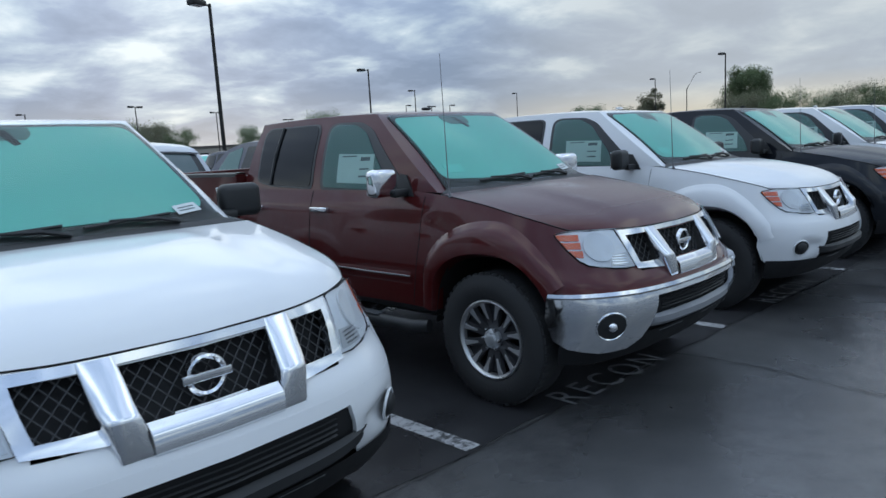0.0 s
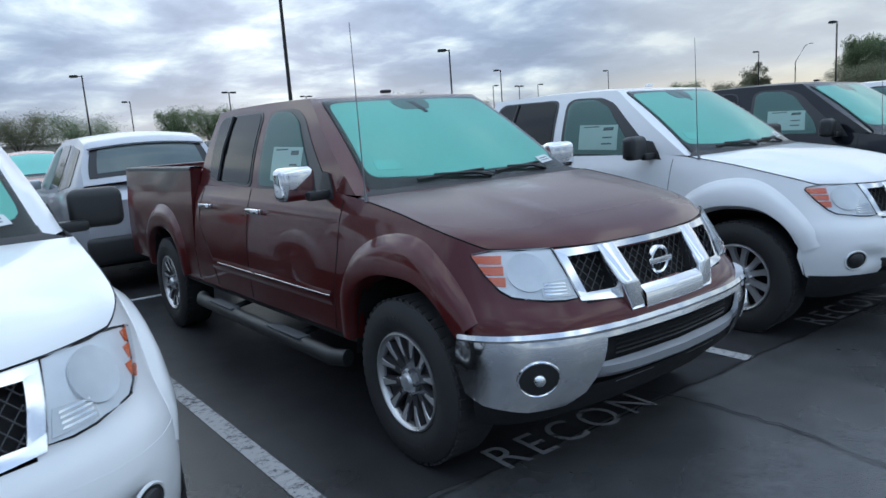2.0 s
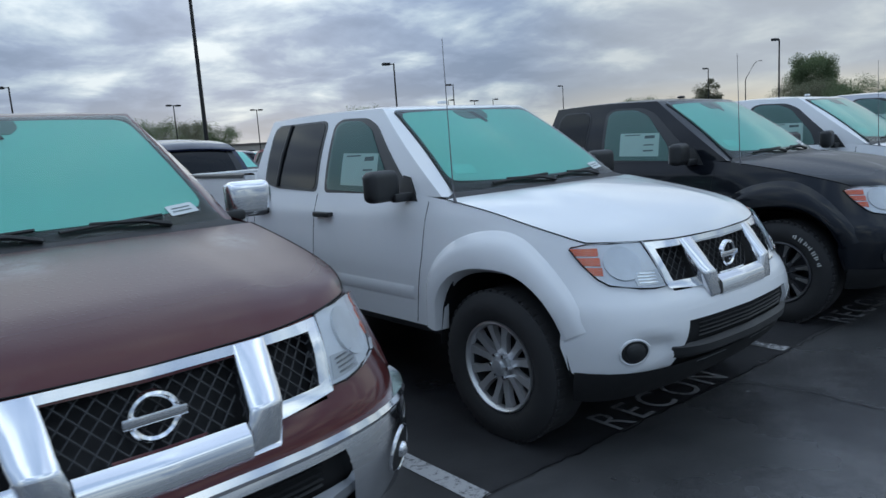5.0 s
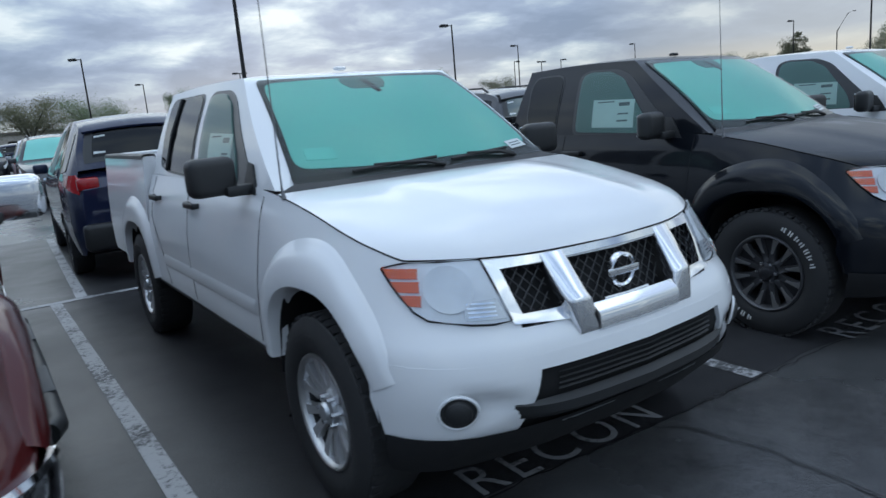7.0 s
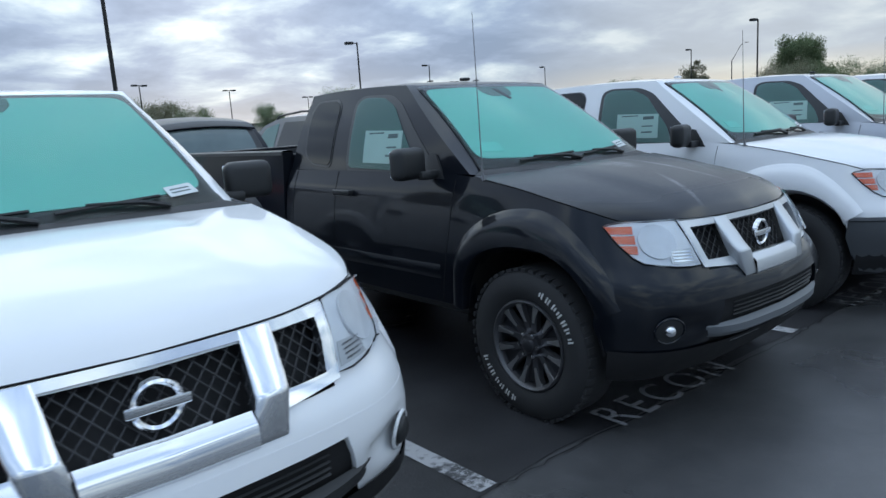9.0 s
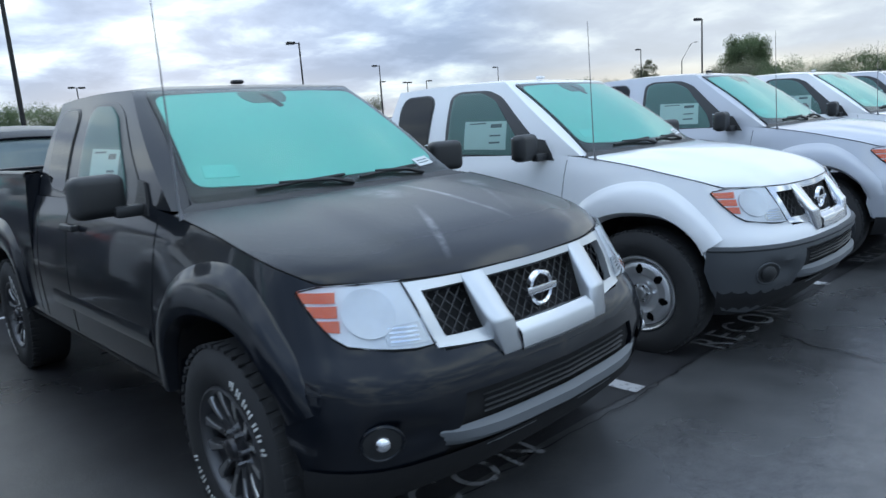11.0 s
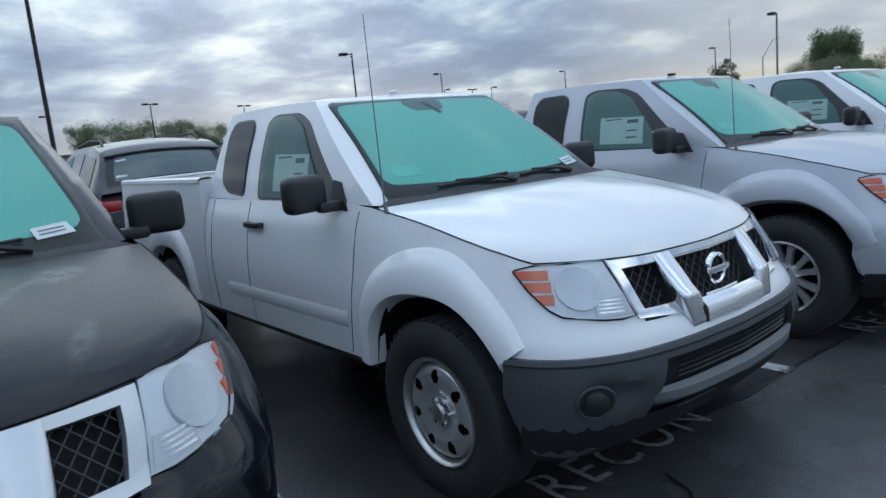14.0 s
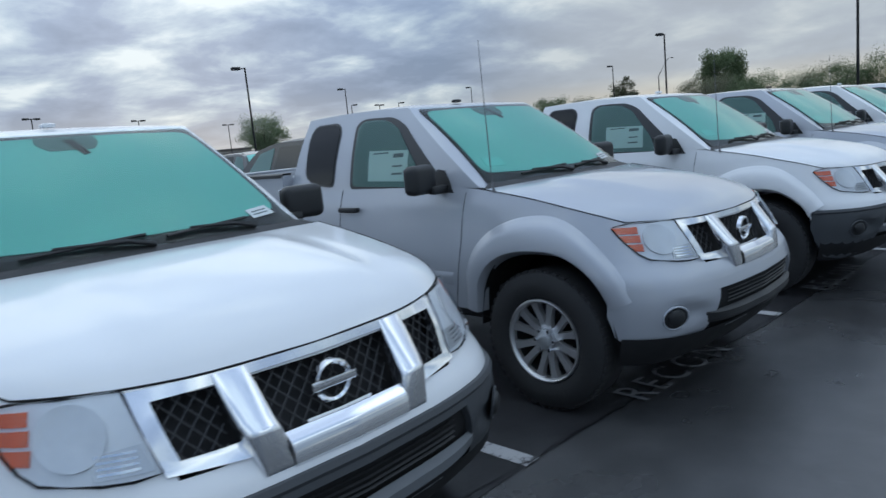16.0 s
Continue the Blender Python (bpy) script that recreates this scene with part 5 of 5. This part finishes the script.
def car(label, coat, shape, kind="suv", shaded=True, sticker=False, rails=False):
    """A car that faces -y with its nose at the origin."""
    root = thing(kind, label, "suv" if kind == "suv" else "car", "cars parked in the other rows")
    L, half, sill = shape["length"], shape["half"], shape["sill"]
    by, bz = zip(*shape["belt"])
    ry, rz = zip(*shape["roof"])
    front_axle, rear_axle = 0.88, L - 1.0

    def belt(y):
        return float(pchip(by, bz, y))

    def roof(y):
        return float(pchip(ry, rz, y))

    def width(y):
        return half * float(pchip((0, 0.12, 0.4, 0.9, L - 0.9, L - 0.25, L), (0.60, 0.80, 0.94, 1.0, 1.0, 0.95, 0.84), y))

    def side_x(y, z):
        b, w = belt(y), width(y)
        if z <= b:
            return w * float(np.interp(z, (sill, 0.55, b - 0.12, b), (0.95, 1.0, 0.99, 0.95)))
        return w * (0.95 - 0.42 * (z - b) / 0.62 * 0.72)

    # lower body
    bm = bmesh.new()
    rows = []
    for k in range(61):
        y = L * k / 60
        lo = sill if 0.1 < y < L - 0.1 else sill + 0.12
        lo = max(lo, arch(y, front_axle, lo, 0.73, 0.39), arch(y, rear_axle, lo, 0.73, 0.39))
        b = belt(y)
        half_row = [(side_x(y, lo + (b - lo) * j / 7), y, lo + (b - lo) * j / 7) for j in range(8)]
        top = [(half_row[-1][0] * f, y, b + 0.035 * (1 - f * f)) for f in (0.9, 0.6, 0.25)]
        right = half_row + top
        rows.append([(-x, yy, z) for x, yy, z in right] + [(x, yy, z) for x, yy, z in reversed(right)])
    grid(bm, rows)
    for row in (rows[0], rows[-1]):
        bm.faces.new([bm.verts.new(p) for p in row])
    part("body", bm, coat, root)
    # cabin
    y0, y1 = shape["roof"][3][0], shape["roof"][-2][0]
    bm = bmesh.new()
    rows = []
    for k in range(41):
        y = y0 + (y1 - y0) * k / 40
        b, r = belt(y) - 0.02, max(roof(y), belt(y) - 0.02)
        pts = [(side_x(y, b + (r - b) * j / 5), y, b + (r - b) * j / 5) for j in range(6)]
        top = [(pts[-1][0] * f, y, r + 0.05 * (1 - f * f) * min(1, (r - b) * 4)) for f in (0.95, 0.85, 0.5, 0.15)]
        right = pts + top
        rows.append([(-x, yy, z) for x, yy, z in right] + [(x, yy, z) for x, yy, z in reversed(right)])
    grid(bm, rows)
    part("cabin", bm, coat, root)

    def over(y, u, lift=0.0):
        r = roof(y)
        e = side_x(y, r)
        return Vector((u * e, y, r + 0.05 * (1 - u * u) * min(1, max(0, r - belt(y)) * 4) + 0.004 + lift))
    ws0, ws1 = y0 + 0.06, shape["roof"][4][0] - 0.02
    rw0, rw1 = (shape["roof"][-3][0] + 0.03, y1 - 0.03) if kind == "suv" else (shape["roof"][-4][0] + 0.06, shape["roof"][-3][0] - 0.06)

    def glass(name, a, b, mat, edge, lift, parent):
        bm = bmesh.new()
        grid(bm, [[over(a + (b - a) * j / 8, u, lift) for u in np.linspace(-edge, edge, 11)] for j in range(9)])
        return part(name, bm, mat, parent)
    w = glass("windshield", ws0, ws1, FRIT, 0.95, 0.003, root)
    glass("sunshade" if shaded else "screen", ws0 + 0.07, ws1 - 0.04, SHADE if shaded else TINT, 0.89, 0.007, w)
    back = glass("rear_window", rw0, rw1, FRIT, 0.90, 0.006, root)
    glass("rear_pane", rw0 + (rw1 - rw0) * 0.26, rw1 - (rw1 - rw0) * 0.10, SKY_TINTED_GLASS if coat in (SILVER, BLACK, GREY) else TINT, 0.78, 0.010, back)
    for side in (-1, 1):
        def flat(y, z, lift, side=side):
            return Vector((side * (side_x(y, z) + lift), y, z))
        rb = belt(2.4) + 0.03
        cuts = [(ws0 + 0.42, ws1 + 0.02, 2.48), (2.55, 2.57, 3.45), (3.52, 3.53, shape["roof"][-3][0] - 0.02)] if kind == "suv" else [(ws0 + 0.45, ws1 + 0.02, 2.50), (2.57, 2.59, 3.35)]
        for a, b, c in cuts:
            if c - a < 0.15:
                continue
            zt = lambda y: roof(y) - 0.07
            bm = bmesh.new()
            patch(bm, rounded([(a, rb), (c, belt(c) + 0.03), (c - 0.03 if kind == "suv" else c - 0.1, max(zt(c - 0.03), belt(c) + 0.08)), (b + 0.05, max(zt(b + 0.05), rb + 0.05))], 0.04), flat, 0.006, 0.012, 0.15)
            part("side_window", bm, TINT if a > 2.5 or not shaded else SHADE_PALE, root)
        bm = bmesh.new()
        box(bm, (side * (half * 0.98 + 0.07), ws0 + 0.52, belt(1.7) + 0.08), (0.18, 0.09, 0.13), 0.03, 3)
        part("mirror", bm, coat, root)
        bm = bmesh.new()
        patch(bm, [(0.10, belt(0.1) - 0.06), (0.62, belt(0.62) - 0.06), (0.60, belt(0.6) - 0.16), (0.12, belt(0.1) - 0.20)], flat, 0.006, 0.012, 0.08)
        part("headlight", bm, BOWL, root)
        bm = bmesh.new()
        if kind == "suv":
            patch(bm, [(L - 0.42, 1.08), (L - 0.04, 0.96), (L - 0.03, 1.06), (L - 0.12, 1.16), (L - 0.30, 1.16)], flat, 0.012, 0.02, 0.08)
            box(bm, (side * half * 0.74, L - 0.055, 1.06), (0.22, 0.10, 0.14), 0.03, 2)
        else:
            patch(bm, [(L - 0.40, 0.93), (L - 0.03, 0.80), (L - 0.03, 0.92), (L - 0.18, 0.98)], flat, 0.012, 0.02, 0.08)
            box(bm, (side * half * 0.70, L - 0.035, 0.87), (0.26, 0.08, 0.12), 0.03, 2)
        part("tail_light", bm, TAIL, root, "red tail light")
        for y in (front_axle, rear_axle):
            bm = bmesh.new()
            grid(bm, [[(side * x, y - 0.40 + 0.80 * k / 16, arch(y - 0.40 + 0.80 * k / 16, y, 0.24, 0.735, 0.40)) for x in (half * 0.98, half * 0.6)] for k in range(17)])
            part("wheel_liner", bm, GAP_AND_SHADOW, root)
            hub = new("wheel")
            hub.parent, hub.location = root, (side * (half - 0.12), y, 0.335)
            bm = bmesh.new()
            o = side
            lathe(bm, [(-0.10 * o, 0.22), (-0.11 * o, 0.31), (-0.08 * o, 0.338), (0.08 * o, 0.338), (0.11 * o, 0.31), (0.105 * o, 0.225), (0.05 * o, 0.21)], 28)
            part("tyre", bm, RUBBER, hub)
            bm = bmesh.new()
            lathe(bm, [(0.10 * o, 0.225), (0.05 * o, 0.205), (0.0, 0.19), (-0.01 * o, 0.001)], 24)
            part("rim", bm, DARK_ALLOY, hub)
            bm = bmesh.new()
            for k in range(5):
                m = Matrix.Rotation(2 * math.pi * k / 5, 4, "X")
                grid(bm, [[m @ Vector((0.06 * o, -w_, rr)), m @ Vector(((0.075 + 0.08 * rr) * o, -w_ * 0.8, rr)), m @ Vector(((0.075 + 0.08 * rr) * o, w_ * 0.8, rr)), m @ Vector((0.06 * o, w_, rr))] for rr, w_ in ((0.01, 0.03), (0.10, 0.030), (0.21, 0.045))])
            part("spokes", bm, ALLOY, hub)
        if rails:
            bm = bmesh.new()
            tube(bm, [over(2.1, side * 0.86, -0.01), over(2.25, side * 0.86, 0.05), over(3.0, side * 0.86, 0.055), over(3.8, side * 0.86, 0.05), over(3.95, side * 0.86, -0.01)], 0.016, 6)
            part("roof_rail", bm, PLASTIC, root)
    # ends
    bm = bmesh.new()
    box(bm, (0, 0.06, 0.42), (half * 1.35, 0.16, 0.24), 0.05, 3)
    part("front_bumper", bm, PLASTIC, root)
    bm = bmesh.new()
    box(bm, (0, 0.035, 0.66), (half * 0.95, 0.05, 0.14), 0.02, 2)
    part("grille", bm, CHROME, root)
    bm = bmesh.new()
    box(bm, (0, L - 0.03, 0.50), (half * 1.75, 0.16, 0.30), 0.06, 3)
    part("rear_bumper", bm, PLASTIC if kind == "suv" else coat, root)
    bm = bmesh.new()
    box(bm, (0, L + 0.0, 0.80), (0.32, 0.02, 0.16), 0.004, 1)
    part("plate", bm, PAPER, root)
    if kind == "suv":
        bm = bmesh.new()
        rows = [[over(rw0 - 0.10, u, 0.01), over(rw0 + 0.02, u, 0.035), over(rw0 + 0.10, u, 0.075), over(rw0 + 0.09, u, 0.04)] for u in np.linspace(-0.92, 0.92, 9)]
        grid(bm, rows)
        part("spoiler", bm, coat, root)
    if sticker:
        bm = bmesh.new()
        grid(bm, [[over(y, u, 0.012) for u in (0.60, 0.76)] for y in (rw0 + 0.10, rw0 + 0.20)])
        part("window_sticker", bm, PAPER, root, "white sheet on the rear window")
    bm = bmesh.new()
    box(bm, (0, L / 2, 0.40), (half * 1.55, L * 0.86, 0.26), 0.05)
    part("underbody", bm, GAP_AND_SHADOW, root)
    return root


suv_silver = put(car("silver suv with dark rear glass parked nose away", SILVER, SUV, "suv"), -0.6, 11.0, 0, 180)
suv_navy = put(car("navy blue suv with a white sheet on its rear window", NAVY, SUV, "suv", True, True), 2.3, 11.1, 0, 180)
suv_black = put(car("black suv with red tail lights parked nose away", BLACK, SUV, "suv"), 5.35, 11.1, 0, 180)
suv_grey = put(car("dark grey suv with roof rails and a window sheet", GREY, SUV, "suv", True, True, True), 7.9, 11.15, 0, 180)
suv_red = put(car("red suv with a teal windshield shade", RED, SUV, "suv"), -9.3, 17.6, 0, 0)
suv_beige = put(car("beige suv with a teal windshield shade", BEIGE, SUV, "suv"), -6.4, 17.7, 0, 0)
sedan_white = put(car("white sedan with a teal windshield shade", WHITE, SEDAN, "car"), -12.1, 17.5, 0, 0)
sedan_grey = put(car("dark grey sedan with a teal windshield shade", GREY, SEDAN, "car"), -3.6, 17.6, 0, 0)
suv_red3 = copy_thing(suv_red, pose(-0.7, 17.6, 0))
copy_thing(suv_grey, pose(2.1, 17.7, 0))
copy_thing(suv_black, pose(4.9, 17.6, 0))
copy_thing(suv_navy, pose(7.7, 17.6, 0))
FLEET = (suv_grey, sedan_white, suv_silver, suv_navy, sedan_grey, suv_beige, suv_black, suv_red)
rnd = random.Random(5)
for k, x in enumerate((-3.4, 10.7, 13.6, 16.3, 19.1)):
    copy_thing((suv_beige, sedan_white, suv_black, suv_silver, suv_navy)[k], pose(x, 11.0 + rnd.uniform(-0.1, 0.15), 0, 0, 0, 180))
order = [7, 1, 3, 0, 6, 4, 2, 5, 0, 1, 3, 7, 2, 6, 4, 1, 5, 0]
for row, (y, turn, first, n) in enumerate(((17.6, 0, 10.4, 12), (29.0, 180, -9.0, 18), (35.5, 0, -8.0, 18), (47.0, 180, -4.0, 16), (53.5, 0, -2.0, 16), (66.0, 180, 0.0, 15), (72.0, 0, 4.0, 15))):
    for k in range(n):
        if rnd.random() < 0.10:
            continue
        copy_thing(FLEET[order[(k * 5 + row * 3 + rnd.randrange(3)) % 18] % 8], pose(first + 2.75 * k + rnd.uniform(-0.1, 0.1), y + rnd.uniform(-0.2, 0.2), 0, 0, 0, turn))
for k in range(12):        # a row far along the walk
    copy_thing(FLEET[order[k] % 8], pose(44 + 2.75 * (k % 6), 4 + 14 * (k // 6), 0, 0, 0, 0))


# ---------------------------------------------------------------- lamp posts
def lamp_post(x, y, height=8.2, heads=1, turn=180.0, slim=1.0):
    root = put(thing("street_lamp", "tall dark lot lamp post with a box head", "lamp post", "lot lamp posts"), x, y, 0, turn)
    bm = bmesh.new()
    lathe(bm, [(0, 0.30), (0.72, 0.30), (0.76, 0.27), (0.76, 0.001)], 20, "z")
    part("base", bm, CONCRETE, root)
    bm = bmesh.new()
    box(bm, (0, 0, 0.78), (0.30, 0.30, 0.03), 0.005, 1)
    part("base_plate", bm, POLE, root)
    bm = bmesh.new()
    tube(bm, [(0, 0, 0.76), (0, 0, height * 0.5), (0, 0, height)], [0.085 * slim, 0.075 * slim, 0.062 * slim], 8)
    part("pole", bm, POLE, root)
    for k in range(heads):
        q = 1 if k == 0 else -1
        bm = bmesh.new()
        box(bm, (q * 0.20, 0, height - 0.07), (0.40, 0.06, 0.07), 0.01, 1)
        part("arm", bm, POLE, root)
        bm = bmesh.new()
        box(bm, (q * 0.66, 0, height - 0.06), (0.62, 0.42, 0.20), 0.03, 2)
        head = part("lamp_head", bm, POLE, root)
        bm = bmesh.new()
        box(bm, (q * 0.66, 0, height - 0.165), (0.50, 0.32, 0.02), 0.004, 1)
        part("lamp_glass", bm, BOWL, head)
    return root


for x, y, h, heads, turn in ((9.05, 24.7, 7.5, 1, 200), (32.3, 45.3, 8.1, 1, 170), (8.0, 66.0, 8.5, 1, 160), (58.5, 69.7, 9.0, 1, 170), (92.1, 80.7, 9.9, 1, 170),
                             (95.0, 55.1, 9.7, 1, 170), (62.0, 28.7, 8.5, 1, 175), (47.8, 10.2, 8.3, 1, 175), (27.4, 85.7, 8.3, 2, 20),
                             (18.0, 97.0, 8.3, 1, 180), (43.0, 97.0, 8.3, 2, 10), (74.0, 90.0, 8.6, 1, -10), (78.5, 88.5, 8.3, 2, 10), (80.5, 86.0, 8.3, 1, -10), (61.0, 107.0, 7.6, 2, 0), (-20.0, 54.0, 8.0, 1, 180), (-18, 26, 7.6, 1, 190)):
    lamp_post(x, y, h, heads, turn)
# roadside lamp with a slanting arm
root = put(thing("street_lamp", "tall roadside lamp with slanting arm, far off", "lamp post"), 144.7, 76.0)
bm = bmesh.new()
tube(bm, [(0, 0, 0), (0, 0, 10.6), (0.9, -1.4, 13.6), (1.2, -1.9, 14.1)], [0.13, 0.10, 0.07, 0.05], 8)
part("pole", bm, POLE, root)
bm = bmesh.new()
box(bm, (1.5, -2.4, 14.15), (0.5, 0.6, 0.12), 0.05, 2)
part("lamp_head", bm, POLE, root)


# ---------------------------------------------------------------- trees and the far edge
def tree(x, y, height, width, seed, leaf=LEAF, label="green desert tree with a rounded open crown", low=0.3, dense=1.0):
    rnd = random.Random(seed)
    root = put(thing("tree", label, "tree", "trees at the edge of the lot"), x, y, 0, rnd.uniform(0, 360))
    bm = bmesh.new()
    fork = height * low
    tube(bm, [(0, 0, -0.1), (0.05, 0, fork * 0.6), (0.1, 0.05, fork)], [0.18, 0.14, 0.12], 8)
    tips = []
    for k in range(9):
        a = 2 * math.pi * (k + rnd.random() * 0.6) / 9
        r = width * 0.5 * rnd.uniform(0.35, 0.85)
        tip = Vector((r * math.cos(a), r * math.sin(a), height * rnd.uniform(0.55, 0.92)))
        midp = Vector((0.1, 0.05, fork)).lerp(tip, 0.5) + Vector((0, 0, height * 0.06))
        tube(bm, [(0.1, 0.05, fork), midp, tip], [0.09, 0.055, 0.02], 6)
        tips += [midp, tip]
    part("trunk", bm, BARK, root)
    verts, faces = [], []
    clumps = [(Vector((rnd.uniform(-0.5, 0.5) * width * 0.72, rnd.uniform(-0.5, 0.5) * width * 0.72, height * rnd.uniform(low + 0.22, 0.90))), rnd.uniform(0.12, 0.24) * width) for _ in range(int(16 * dense))]
    clumps += [(t, rnd.uniform(0.12, 0.2) * width) for t in tips]
    for c, r in clumps:
        for _ in range(int(500 * dense)):
            d = Vector((rnd.gauss(0, 1), rnd.gauss(0, 1), rnd.gauss(0, 0.75)))
            p = c + d.normalized() * r * rnd.random() ** 0.6
            if p.z < height * low * 0.8:
                continue
            s = rnd.uniform(0.06, 0.125) * max(0.7, height / 9)
            u = Vector((rnd.gauss(0, 1), rnd.gauss(0, 1), rnd.gauss(0, 1))).normalized() * s
            v = u.orthogonal().normalized() * s * 0.6
            i = len(verts)
            verts += [p - u, p + v, p + u, p - v]
            faces.append((i, i + 1, i + 2, i + 3))
    me = bpy.data.meshes.new("crown")
    me.from_pydata([tuple(v) for v in verts], [], faces)
    me.materials.append(leaf)
    ob = new("crown", me)
    ob.parent = root
    return root


tree(150, 64.7, 14.6, 11.5, 11, low=0.12, dense=2.2)
tree(150, 88.5, 13.0, 7.0, 12, LEAF_DRY, "sparse grey-green tree, far off", 0.15)
tree(99, 62, 6.0, 6.0, 13, LEAF_DRY, "sparse grey-green tree, far off", 0.2)
tree(60, 94, 8.0, 8.5, 14, low=0.2)
tree(52, 104, 6.5, 6.0, 15, low=0.2)
tree(70, 112, 6.8, 7.0, 16, low=0.2)
for k, (x, y, h, w) in enumerate(((4, 84, 6.6, 8), (10, 86, 6.2, 9), (-5, 86, 6.5, 9), (-14, 84, 6.2, 8), (20, 84, 6.4, 5.5), (26, 90, 6.8, 8), (32, 96, 6.6, 7), (-24, 86, 6.5, 9), (41, 108, 7.0, 8), (84, 108, 7.0, 7), (92, 100, 6.6, 8), (112, 80, 7.6, 7))):
    tree(x, y, h, w, 30 + k, LEAF if k % 3 else LEAF_DRY, "feathery desert tree along the lot's edge", 0.28)
for k in range(12):        # tree belt along the far road
    tree(104 + 3.0 * (k % 4), 46 - 4.4 * k, rnd.uniform(5.8, 7.4), 8.5, 60 + k, LEAF_DRY if k % 3 == 0 else LEAF, "dense belt tree along the far road", 0.1, 1.2)


def house(x, y, w, d, h, label):
    root = put(thing("building", label, "building", "buildings beyond the lot"), x, y)
    bm = bmesh.new()
    box(bm, (0, 0, h / 2), (w, d, h), 0.05, 1)
    part("wall", bm, STUCCO, root, smooth=False)
    bm = bmesh.new()
    box(bm, (0, 0, h + 0.2), (w + 0.6, d + 0.6, 0.4), 0.05, 1)
    part("roof", bm, ROOFING, root, smooth=False)
    for k in range(int(w / 4)):
        bm = bmesh.new()
        box(bm, (-w / 2 + 2 + 4 * k, -d / 2 - 0.02, h * 0.55), (1.8, 0.08, 1.3), 0.02, 1)
        part("window", bm, TINT, root, smooth=False)
    return root


house(5, 132, 40, 12, 3.6, "low beige stucco building beyond the lot")
house(62, 142, 36, 12, 3.8, "low beige stucco building beyond the lot")
bm = bmesh.new()
box(bm, (30, 120, 0.9), (260, 0.25, 1.8), 0.03, 1)
tagged(part("wall_north", bm, STUCCO, smooth=False), "low block wall at the lot's far edge", "wall", kind="structure")
bm = bmesh.new()
box(bm, (150, 20, 0.9), (0.25, 200, 1.8), 0.03, 1)
tagged(part("wall_east", bm, STUCCO, smooth=False), "low block wall at the lot's far edge", "wall", kind="structure")
